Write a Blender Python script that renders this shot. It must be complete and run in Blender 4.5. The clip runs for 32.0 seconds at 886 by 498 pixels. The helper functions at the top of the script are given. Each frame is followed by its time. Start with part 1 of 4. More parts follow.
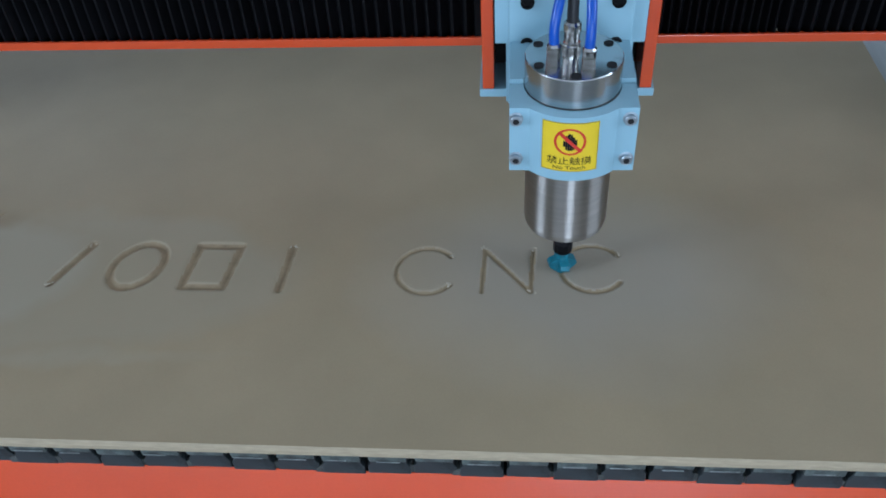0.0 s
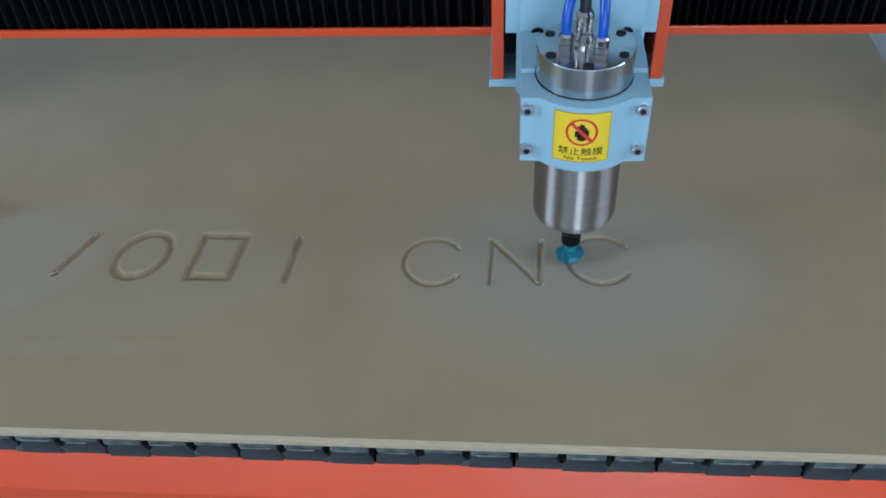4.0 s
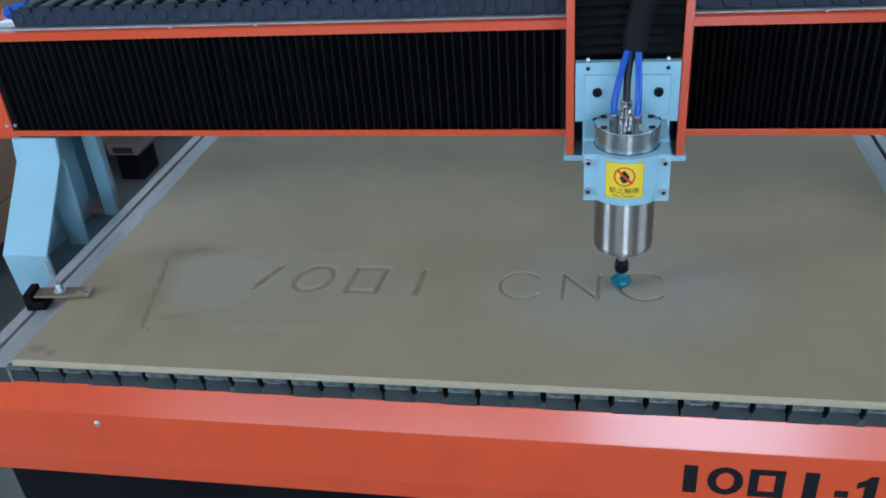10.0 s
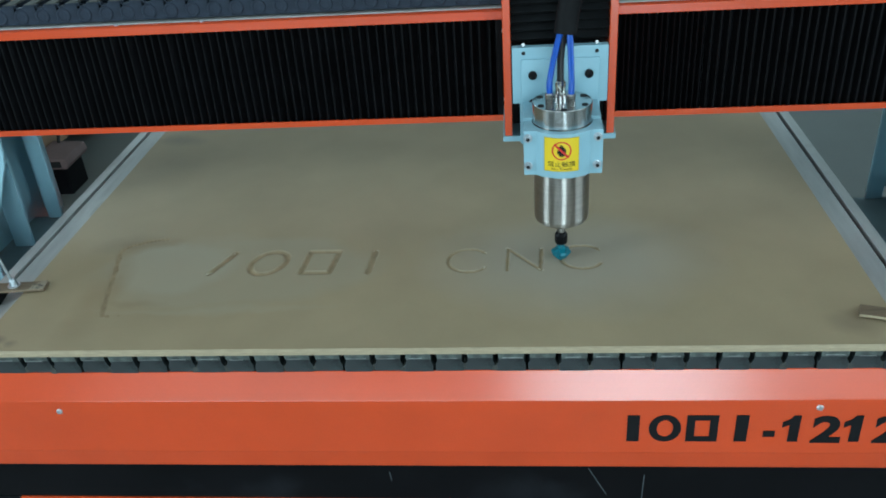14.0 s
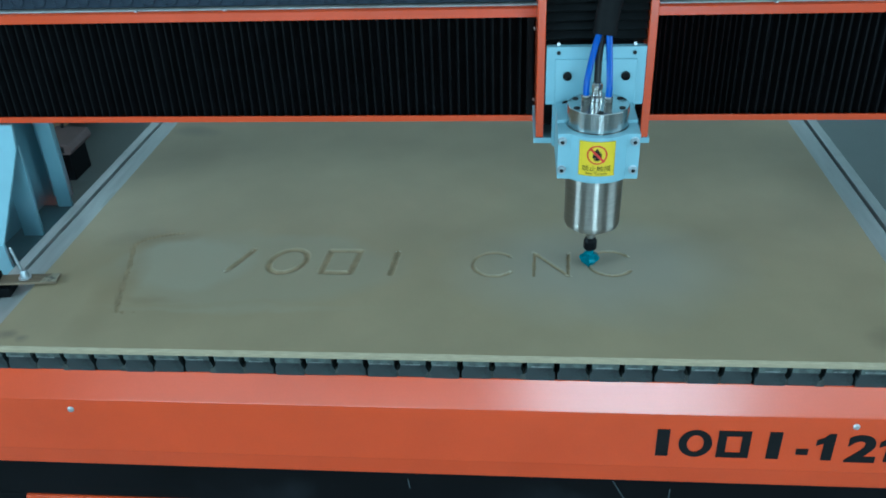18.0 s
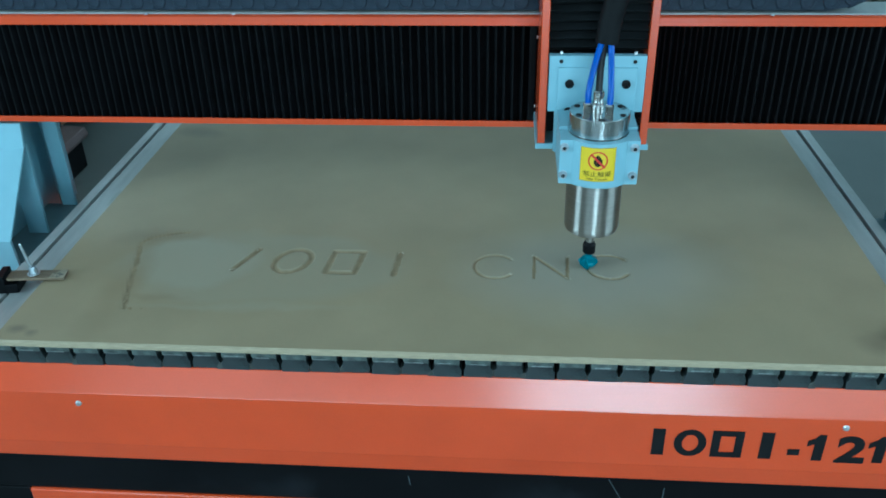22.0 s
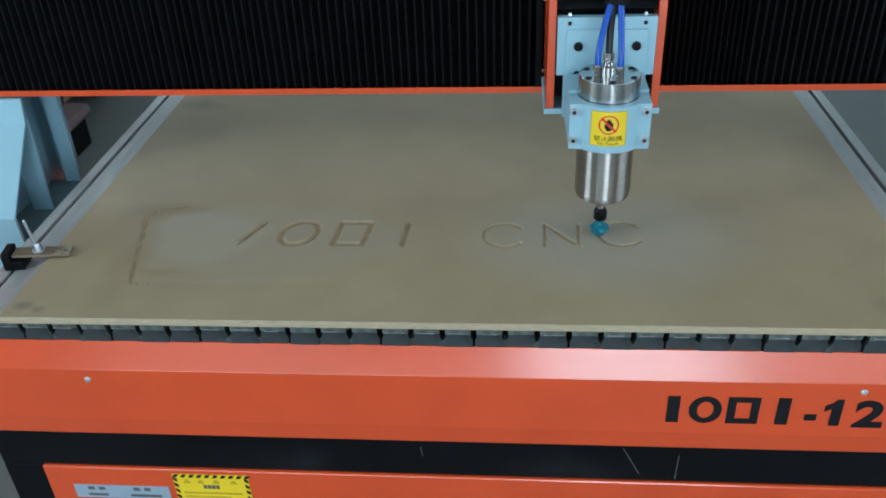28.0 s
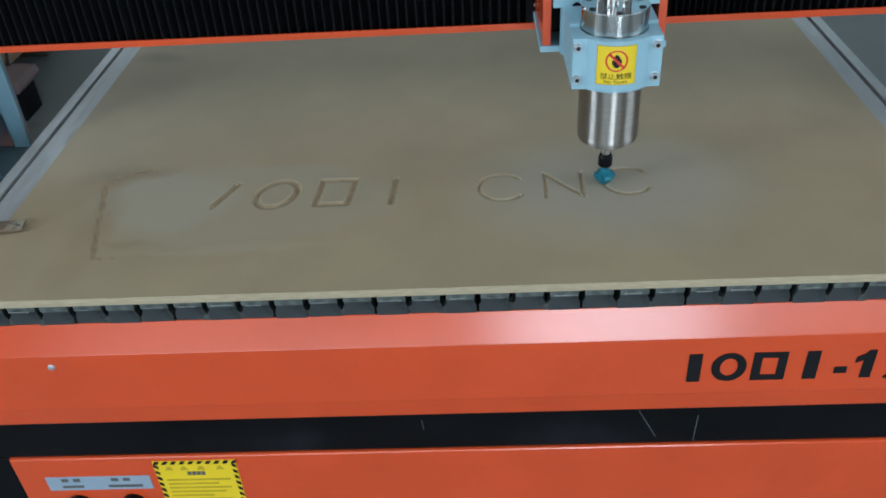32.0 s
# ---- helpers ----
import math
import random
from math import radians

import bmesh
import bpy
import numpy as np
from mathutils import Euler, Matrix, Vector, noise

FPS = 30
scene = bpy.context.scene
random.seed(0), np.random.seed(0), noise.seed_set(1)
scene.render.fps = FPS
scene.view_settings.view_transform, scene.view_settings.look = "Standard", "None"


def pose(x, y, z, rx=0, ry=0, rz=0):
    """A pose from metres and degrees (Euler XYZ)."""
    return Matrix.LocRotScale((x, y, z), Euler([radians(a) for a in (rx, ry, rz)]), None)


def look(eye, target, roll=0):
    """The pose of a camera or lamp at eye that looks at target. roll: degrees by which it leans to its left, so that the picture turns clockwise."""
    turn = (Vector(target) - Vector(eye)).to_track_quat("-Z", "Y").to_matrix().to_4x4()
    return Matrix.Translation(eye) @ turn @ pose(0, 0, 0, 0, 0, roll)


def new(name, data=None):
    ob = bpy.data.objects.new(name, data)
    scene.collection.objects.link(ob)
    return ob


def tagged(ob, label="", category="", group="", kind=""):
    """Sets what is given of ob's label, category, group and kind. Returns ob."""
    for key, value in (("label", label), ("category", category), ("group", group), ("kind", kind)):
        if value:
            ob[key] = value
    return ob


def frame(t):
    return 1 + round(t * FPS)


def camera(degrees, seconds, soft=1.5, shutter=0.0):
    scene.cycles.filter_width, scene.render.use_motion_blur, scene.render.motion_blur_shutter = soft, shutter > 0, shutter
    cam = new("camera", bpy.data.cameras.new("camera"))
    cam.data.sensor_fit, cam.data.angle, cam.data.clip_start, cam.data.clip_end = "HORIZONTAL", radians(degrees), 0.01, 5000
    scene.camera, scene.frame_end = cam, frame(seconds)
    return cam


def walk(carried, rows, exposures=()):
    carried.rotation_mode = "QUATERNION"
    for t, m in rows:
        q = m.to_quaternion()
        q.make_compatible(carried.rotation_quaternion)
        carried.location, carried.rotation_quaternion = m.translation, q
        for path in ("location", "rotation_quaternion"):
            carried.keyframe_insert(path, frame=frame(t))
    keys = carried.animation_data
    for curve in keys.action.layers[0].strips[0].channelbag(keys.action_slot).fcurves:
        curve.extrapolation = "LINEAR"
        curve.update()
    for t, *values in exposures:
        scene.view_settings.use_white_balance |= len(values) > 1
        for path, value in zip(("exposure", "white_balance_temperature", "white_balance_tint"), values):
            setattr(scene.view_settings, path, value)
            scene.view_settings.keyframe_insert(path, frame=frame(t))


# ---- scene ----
H = 0.80  # height of the machine's bed above the floor; all z below count from the bed
cam = camera(54.8, 32.0, soft=1.8)
PATH = [
    (0.0, 0.1466, -0.4002, 0.6258, 46.74, 2.98, 3.87),
    (0.5, 0.1319, -0.3925, 0.6318, 45.78, 2.63, 4.28),
    (1.0, 0.1372, -0.4018, 0.6232, 46.69, 2.70, 4.20),
    (1.5, 0.1476, -0.4040, 0.6187, 46.87, 3.04, 4.10),
    (2.0, 0.1590, -0.4243, 0.5827, 49.66, 3.32, 5.33),
    (2.5, 0.1390, -0.4017, 0.6228, 46.78, 2.66, 4.24),
    (3.0, 0.1395, -0.3934, 0.6297, 45.91, 2.79, 4.25),
    (3.5, 0.1342, -0.4020, 0.6207, 46.46, 2.52, 3.95),
    (5.5, 0.1368, -0.3896, 0.6294, 45.42, 2.84, 3.83),
    (6.0, 0.1439, -0.3901, 0.6126, 45.86, 3.10, 4.25),
    (6.5, 0.1352, -0.3819, 0.6310, 44.79, 3.04, 3.90),
    (7.0, 0.1393, -0.3804, 0.6334, 45.02, 3.41, 4.53),
    (7.5, 0.1412, -0.3861, 0.6289, 45.05, 3.39, 4.32),
    (8.0, 0.1402, -0.3818, 0.6251, 44.96, 3.46, 4.28),
    (8.5, 0.1362, -0.3904, 0.6263, 45.77, 3.42, 4.45),
    (9.0, 0.1469, -0.4231, 0.6631, 47.72, 4.17, 3.34),
    (9.2, 0.0870, -0.5329, 0.6597, 53.36, 1.98, 2.11),
    (9.5, 0.1373, -0.6129, 0.6662, 58.02, 4.06, 7.80),
    (9.7, 0.0773, -0.7069, 0.6968, 57.38, 1.79, 6.64),
    (10.0, 0.1547, -0.7895, 0.6892, 58.81, 4.14, 9.19),
    (10.2, 0.1435, -0.8628, 0.6828, 61.50, 3.87, 8.89),
    (10.5, 0.1141, -0.9292, 0.6907, 62.07, 3.36, 6.03),
    (10.7, 0.0941, -0.9794, 0.6996, 62.87, 2.54, 5.24),
    (11.0, 0.0748, -1.0409, 0.7122, 64.51, 1.78, 4.24),
    (11.2, 0.0561, -1.0797, 0.6972, 65.58, 0.98, 3.22),
    (11.5, 0.0684, -1.0817, 0.7118, 64.28, 1.42, 3.23),
    (12.0, 0.0636, -1.0671, 0.7135, 63.04, 1.91, 3.13),
    (12.5, 0.0743, -1.0400, 0.6972, 62.33, 2.31, 2.69),
    (13.0, 0.0817, -0.9857, 0.7027, 60.47, 2.21, 1.78),
    (13.5, 0.1078, -0.9248, 0.6888, 60.01, 3.47, 2.98),
    (14.0, 0.1350, -0.8745, 0.6782, 59.49, 3.60, 3.98),
    (14.5, 0.1718, -0.8431, 0.6771, 58.73, 4.27, 4.98),
    (15.0, 0.1809, -0.8256, 0.6748, 58.37, 5.23, 6.32),
    (15.5, 0.1794, -0.8216, 0.6749, 58.19, 5.34, 7.01),
    (17.5, 0.1003, -0.8258, 0.6748, 58.18, 3.23, 4.69),
    (18.0, 0.0880, -0.8421, 0.6735, 59.11, 2.09, 4.47),
    (18.5, 0.0721, -0.8429, 0.6840, 58.57, 1.41, 5.09),
    (19.0, 0.0683, -0.8579, 0.6835, 59.46, 1.63, 4.95),
    (19.5, 0.0631, -0.8599, 0.6879, 59.61, 1.44, 4.78),
    (20.0, 0.0555, -0.8594, 0.6870, 59.55, 1.22, 4.60),
    (20.5, 0.0612, -0.8626, 0.6926, 59.88, 1.21, 3.56),
    (21.0, 0.0721, -0.8734, 0.6849, 59.73, 1.63, 3.17),
    (21.5, 0.0723, -0.8720, 0.6872, 59.55, 1.18, 3.42),
    (22.0, 0.0717, -0.8697, 0.6837, 59.46, 1.08, 4.26),
    (22.5, 0.0729, -0.8683, 0.6809, 59.39, 1.14, 4.18),
    (23.0, 0.0698, -0.8687, 0.6812, 59.23, 1.19, 4.18),
    (23.5, 0.0709, -0.8681, 0.6809, 59.16, 1.31, 4.10),
    (24.0, 0.0692, -0.8697, 0.6794, 59.33, 1.25, 4.08),
    (24.5, 0.0700, -0.8687, 0.6758, 59.29, 1.53, 4.02),
    (26.5, 0.0654, -0.8591, 0.6751, 58.82, 1.69, 3.98),
    (27.0, 0.0649, -0.8583, 0.6737, 58.21, 1.82, 4.19),
    (27.5, 0.0657, -0.8571, 0.6717, 57.66, 2.06, 4.27),
    (28.0, 0.0674, -0.8568, 0.6704, 57.62, 2.16, 4.14),
    (28.5, 0.0690, -0.8589, 0.6696, 57.55, 2.30, 3.91),
    (29.0, 0.0636, -0.8614, 0.6701, 57.50, 2.18, 3.44),
    (29.5, 0.0633, -0.8590, 0.6684, 57.44, 2.15, 3.47),
    (30.0, 0.0587, -0.8639, 0.6671, 57.61, 1.92, 3.36),
    (30.5, 0.0591, -0.8606, 0.6643, 57.52, 2.13, 3.23),
    (31.0, 0.0426, -0.8553, 0.6641, 58.10, 1.73, 1.69),
    (31.3, 0.0449, -0.8399, 0.6644, 57.30, 2.08, 0.50),
    (31.5, 0.0293, -0.8417, 0.6465, 57.11, 1.47, -0.60),
    (32.0, 0.0247, -0.7674, 0.6238, 54.13, 3.04, 0.94),
]
# the clip's camera drifts in its white balance: pinkish at first, greenish later
EXPOSURES = [(0, -0.78, 5700, 21), (9.4, -0.76, 5700, 22), (10.6, -0.70, 5400, 10), (12.0, -0.69, 5650, 6), (13.0, -0.68, 6200, 4), (14.0, -0.70, 6050, 4), (15.5, -0.72, 5650, 2),
             (17.5, -0.70, 5150, -8), (24.5, -0.68, 5080, -9), (26.5, -0.70, 5600, 2), (27.3, -0.69, 5900, 8), (28.2, -0.71, 6100, 13), (30.8, -0.73, 6050, 10), (32, -0.73, 6200, 16)]
walk(cam, [(t, pose(x, y, z + H, rx, ry, rz)) for t, x, y, z, rx, ry, rz in PATH], EXPOSURES)

# ---- light: daylight through doors and windows behind the camera; side and high openings added ----
world = bpy.data.worlds.new("sky")
scene.world = world
world.use_nodes = True
wn = world.node_tree.nodes
sky = wn.new("ShaderNodeTexSky")
sky.sky_type, sky.sun_disc = "NISHITA", False
sky.sun_elevation, sky.sun_rotation = radians(40), radians(150)
world.node_tree.links.new(sky.outputs[0], wn["Background"].inputs[0])
wn["Background"].inputs[1].default_value = 0.07
sun = new("sun", bpy.data.lights.new("sun", "SUN"))
sun.data.energy, sun.data.angle, sun.data.color = 1.0, radians(10), (1.0, 0.96, 0.9)
sun.matrix_world = look((0, 0, 0), (-0.2, -1.0, -0.9))


def opening_light(name, x, y, z, w, h, turn, watts, colour):
    lamp = new(name, bpy.data.lights.new(name, "AREA"))
    lamp.data.shape, lamp.data.size, lamp.data.size_y = "RECTANGLE", w, h
    lamp.data.energy, lamp.data.color = watts, colour
    lamp.matrix_world = pose(x, y, z + H, 90, 0, turn)
    return lamp


DAY = (0.75, 0.93, 1.0)
opening_light("daylight_in_door", 0.93, -5.28, 0.72, 1.5, 3.0, 0, 205, DAY)
opening_light("daylight_in_window", -2.2, -5.28, 0.9, 2.0, 1.9, 0, 15, DAY)
# added low lamp that lifts the sheen on the front panel's left
opening_light("added_low_light", -1.75, -5.28, -0.33, 2.9, 0.92, 0, 46, DAY)
opening_light("daylight_in_far_window", 3.0, -5.28, 0.9, 2.1, 1.9, 0, 30, DAY)
# three added lamps in unseen openings, to brighten the board's sides and the legs
opening_light("added_high_light", -4.3, 4.58, 2.3, 2.5, 1.1, 180, 110, DAY)
opening_light("added_east_light", 5.97, -1.7, 1.9, 3.8, 1.5, 90, 280, DAY)
opening_light("added_west_light", -5.97, -2.6, 1.9, 2.5, 1.5, -90, 390, DAY)


# ---- materials ----
def mat(name, colour, rough=0.5, metal=0.0, var=0.15, scale=40.0, bump=0.1, fine=900.0, stretch=(1, 1, 1), spec=0.5, coat=0.0, stain=None):
    """A surface with variation at two scales, stains and fine relief, in object space (metres)."""
    m = bpy.data.materials.new(name)
    m.use_nodes = True
    nt = m.node_tree
    b = nt.nodes["Principled BSDF"]
    tc = nt.nodes.new("ShaderNodeTexCoord")
    mp = nt.nodes.new("ShaderNodeMapping")
    mp.inputs["Scale"].default_value = stretch
    nt.links.new(tc.outputs["Object"], mp.inputs[0])
    n1 = nt.nodes.new("ShaderNodeTexNoise")
    n1.inputs["Scale"].default_value, n1.inputs["Detail"].default_value = scale, 5
    n2 = nt.nodes.new("ShaderNodeTexNoise")
    n2.inputs["Scale"].default_value, n2.inputs["Detail"].default_value = fine, 3
    for n in (n1, n2):
        nt.links.new(mp.outputs[0], n.inputs["Vector"])
    add = nt.nodes.new("ShaderNodeMath")
    add.operation = "MULTIPLY_ADD"
    add.inputs[1].default_value = 0.35
    nt.links.new(n2.outputs[0], add.inputs[0])
    nt.links.new(n1.outputs[0], add.inputs[2])
    ramp = nt.nodes.new("ShaderNodeValToRGB")
    e = ramp.color_ramp.elements
    e[0].position, e[1].position = 0.42, 0.92
    e[0].color = (*[c * (1 - var) for c in colour], 1)
    e[1].color = (*[min(1, c * (1 + var)) for c in colour], 1)
    nt.links.new(add.outputs[0], ramp.inputs[0])
    out = ramp.outputs[0]
    if stain:
        n3 = nt.nodes.new("ShaderNodeTexNoise")
        n3.inputs["Scale"].default_value, n3.inputs["Detail"].default_value = stain[1], 6
        nt.links.new(tc.outputs["Object"], n3.inputs["Vector"])
        r3 = nt.nodes.new("ShaderNodeValToRGB")
        r3.color_ramp.elements[0].position, r3.color_ramp.elements[1].position = stain[2], stain[2] + 0.16
        nt.links.new(n3.outputs[0], r3.inputs[0])
        mx = nt.nodes.new("ShaderNodeMix")
        mx.data_type = "RGBA"
        nt.links.new(r3.outputs[0], mx.inputs[0])
        nt.links.new(out, mx.inputs[6])
        mx.inputs[7].default_value = (*stain[0], 1)
        out = mx.outputs[2]
    nt.links.new(out, b.inputs["Base Color"])
    b.inputs["Roughness"].default_value, b.inputs["Metallic"].default_value = rough, metal
    b.inputs["Specular IOR Level"].default_value = spec
    b.inputs["Coat Weight"].default_value, b.inputs["Coat Roughness"].default_value = coat, 0.17
    if bump:
        bp = nt.nodes.new("ShaderNodeBump")
        bp.inputs["Strength"].default_value, bp.inputs["Distance"].default_value = bump, 0.001
        nt.links.new(add.outputs[0], bp.inputs["Height"])
        nt.links.new(bp.outputs[0], b.inputs["Normal"])
    return m


def turned(m, amount):
    """Turning marks that run round the upright axis: reflections are drawn out up and down."""
    nt = m.node_tree
    tg = nt.nodes.new("ShaderNodeTangent")
    tg.direction_type, tg.axis = "RADIAL", "Z"
    b = nt.nodes["Principled BSDF"]
    b.inputs["Anisotropic"].default_value, b.inputs["Anisotropic Rotation"].default_value = amount, 0.25
    nt.links.new(tg.outputs[0], b.inputs["Tangent"])
    return m


ORANGE = mat("orange powder coat", (0.66, 0.075, 0.018), 0.21, var=0.07, scale=9, bump=0.12, fine=420, stain=((0.60, 0.067, 0.016), 5, 0.6), spec=0.65, coat=0.35)
BLACK = mat("black painted steel", (0.005, 0.005, 0.006), 0.4, var=0.3, scale=8, bump=0.08, spec=0.11, stain=((0.014, 0.015, 0.018), 6, 0.6))
RUBBER = mat("black bellows fabric", (0.0045, 0.0046, 0.0055), 0.45, var=0.3, scale=30, bump=0.2, spec=0.09)
# near-black puts shade into hollows by colour; also plain dark screws and buttons
DARK = mat("near-black shade and fittings", (0.006, 0.006, 0.007), 0.8, var=0.2, bump=0)
BLUE = mat("pale blue paint", (0.285, 0.475, 0.555), 0.42, var=0.05, scale=9, bump=0.08, fine=1400, stain=((0.24, 0.44, 0.52), 14, 0.64))
CHROME = mat("turned stainless steel", (0.50, 0.49, 0.47), 0.17, 1.0, var=0.06, scale=20, bump=0.03, fine=700, stretch=(1, 1, 14))
STEEL = turned(mat("brushed stainless steel", (0.43, 0.405, 0.375), 0.31, 1.0, var=0.1, scale=25, bump=0.06, fine=500, stretch=(1, 1, 10), stain=((0.47, 0.445, 0.415), 30, 0.66)), 1.0)
TURNED = turned(mat("turned cap steel", (0.56, 0.56, 0.55), 0.15, 1.0, var=0.06, scale=20, bump=0.02, fine=700, stretch=(1, 1, 14)), 1.0)
ZINC = mat("zinc plated steel", (0.66, 0.67, 0.69), 0.36, 0.8, var=0.15, scale=90, bump=0.1)
GUNMETAL = mat("dulled bolt steel", (0.42, 0.46, 0.49), 0.42, 1.0, var=0.25, scale=120, bump=0.1)
# pale metal for the highlights painted along the profile lips
LIP = mat("pale lip highlight", (0.24, 0.26, 0.25), 0.4, 0.5, var=0.4, scale=150, bump=0.1)
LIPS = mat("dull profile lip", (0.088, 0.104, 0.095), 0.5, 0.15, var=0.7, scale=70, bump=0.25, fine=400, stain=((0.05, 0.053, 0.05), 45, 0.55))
WEDGE = mat("grey slot wedge", (0.058, 0.062, 0.056), 0.9, var=0.45, scale=120, bump=0.4, fine=600)
# base plates are drawn greyer and darker than the blue legs
BASE = mat("grey of the base plates", (0.15, 0.20, 0.215), 0.55, var=0.15, scale=14, bump=0.1)
# the board's brown reflection is put into this steel's colour
NOSE_BROWN = mat("steel with brown board reflection", (0.55, 0.42, 0.24), 0.35, 1.0, var=0.2, scale=90, bump=0.1)
ALU = mat("dull extruded aluminium", (0.47, 0.47, 0.455), 0.42, 0.3, var=0.12, scale=12, bump=0.08, stretch=(8, 1, 8), stain=((0.26, 0.24, 0.21), 10, 0.6))
# mottled, and darker than the lips above it
PROFILE = mat("dark aluminium profile", (0.034, 0.045, 0.047), 0.5, 0.1, var=0.8, scale=35, bump=0.3, fine=300, stain=((0.034, 0.041, 0.043), 28, 0.52))
PLASTIC = mat("charcoal chain plastic", (0.030, 0.039, 0.056), 0.5, var=0.35, scale=50, bump=0.12, spec=0.12)
PLASTIC2 = mat("dusty chain crossbar", (0.060, 0.063, 0.056), 0.7, var=0.3, scale=60, bump=0.1)
HOSE = mat("blue polyurethane hose", (0.005, 0.075, 0.42), 0.28, var=0.06, bump=0)
SLEEVE = mat("black woven cable sleeve", (0.005, 0.0052, 0.006), 0.6, var=0.4, scale=300, bump=0.4, fine=2500, spec=0.15)
TEAL = mat("teal coated cutter", (0.006, 0.15, 0.20), 0.45, var=0.3, scale=120, bump=0.1)
YELLOW = mat("yellow vinyl sticker", (0.80, 0.56, 0.015), 0.45, var=0.04, scale=30, bump=0.03)
INK = mat("black print", (0.008, 0.008, 0.009), 0.5, var=0.2, bump=0, spec=0.2)
INKG = mat("grey print", (0.10, 0.10, 0.09), 0.5, var=0.2, bump=0)
OCHRE = mat("dark yellow print", (0.50, 0.34, 0.012), 0.5, var=0.2, bump=0)
RED = mat("red print", (0.62, 0.03, 0.015), 0.5, var=0.1, bump=0)
SILVER = mat("silver label foil", (0.33, 0.42, 0.50), 0.4, 0.2, var=0.05, bump=0)
PLY = mat("edge of the sheet", (0.40, 0.32, 0.208), 0.7, var=0.15, scale=60, bump=0.3, stretch=(1, 1, 12))
STICK = mat("scrap plywood", (0.19, 0.135, 0.085), 0.65, var=0.25, scale=30, bump=0.3, stretch=(1, 8, 8), stain=((0.16, 0.10, 0.06), 40, 0.58))
CHIPPED = mat("chipped pale wood", (0.34, 0.29, 0.21), 0.8, var=0.3, scale=90, bump=0.4, stain=((0.09, 0.08, 0.065), 120, 0.5))
CRATE = mat("brown crate plywood", (0.30, 0.195, 0.12), 0.75, var=0.14, scale=5, bump=0.2, stretch=(1, 1, 0.3), stain=((0.24, 0.15, 0.09), 3, 0.57))
PALE = mat("pale dusty box", (0.17, 0.12, 0.115), 0.7, var=0.1, scale=20, bump=0.1)
LABEL = mat("white label", (0.75, 0.75, 0.74), 0.5, var=0.03, bump=0)
RIBS = mat("black bellows cloth", (0.011, 0.012, 0.013), 0.4, var=0.3, scale=30, bump=0.2, spec=0.3)
CARD = mat("brown cardboard", (0.32, 0.205, 0.12), 0.8, var=0.1, scale=5, bump=0.1, stain=((0.24, 0.15, 0.085), 3, 0.58))
WALL = mat("scuffed white plaster", (0.70, 0.79, 0.81), 0.85, var=0.06, scale=1.2, bump=0.2, fine=120, stain=((0.58, 0.64, 0.64), 1.4, 0.63))
BRICK = mat("grey cement render", (0.15, 0.15, 0.147), 0.9, var=0.1, scale=1.3, bump=0.3, fine=90, stain=((0.15, 0.15, 0.145), 1.1, 0.6))
FLOOR = mat("grey concrete", (0.145, 0.155, 0.147), 0.6, var=0.18, scale=1.6, bump=0.25, fine=140, stain=((0.105, 0.108, 0.098), 2.1, 0.58))
CEIL = mat("white ceiling paint", (0.7, 0.7, 0.69), 0.9, var=0.04, scale=1, bump=0.1, fine=90)
CABLE = mat("black cable rubber", (0.012, 0.012, 0.013), 0.5, var=0.2, bump=0)
CARTON = mat("dusty grey carton", (0.30, 0.29, 0.27), 0.8, var=0.1, scale=8, bump=0.1)
REDDULL = mat("dull red paint", (0.20, 0.035, 0.03), 0.7, var=0.2, scale=9, bump=0.1)
SCRAP = mat("dark brown offcut", (0.075, 0.045, 0.026), 0.7, var=0.3, scale=18, bump=0.2, stretch=(1, 6, 6))
OLIVE = mat("dark olive paint", (0.06, 0.06, 0.042), 0.7, var=0.2, scale=6, bump=0.1)
SCRATCH = mat("pale scratch", (0.065, 0.078, 0.085), 0.6, var=0.2, scale=200, bump=0)


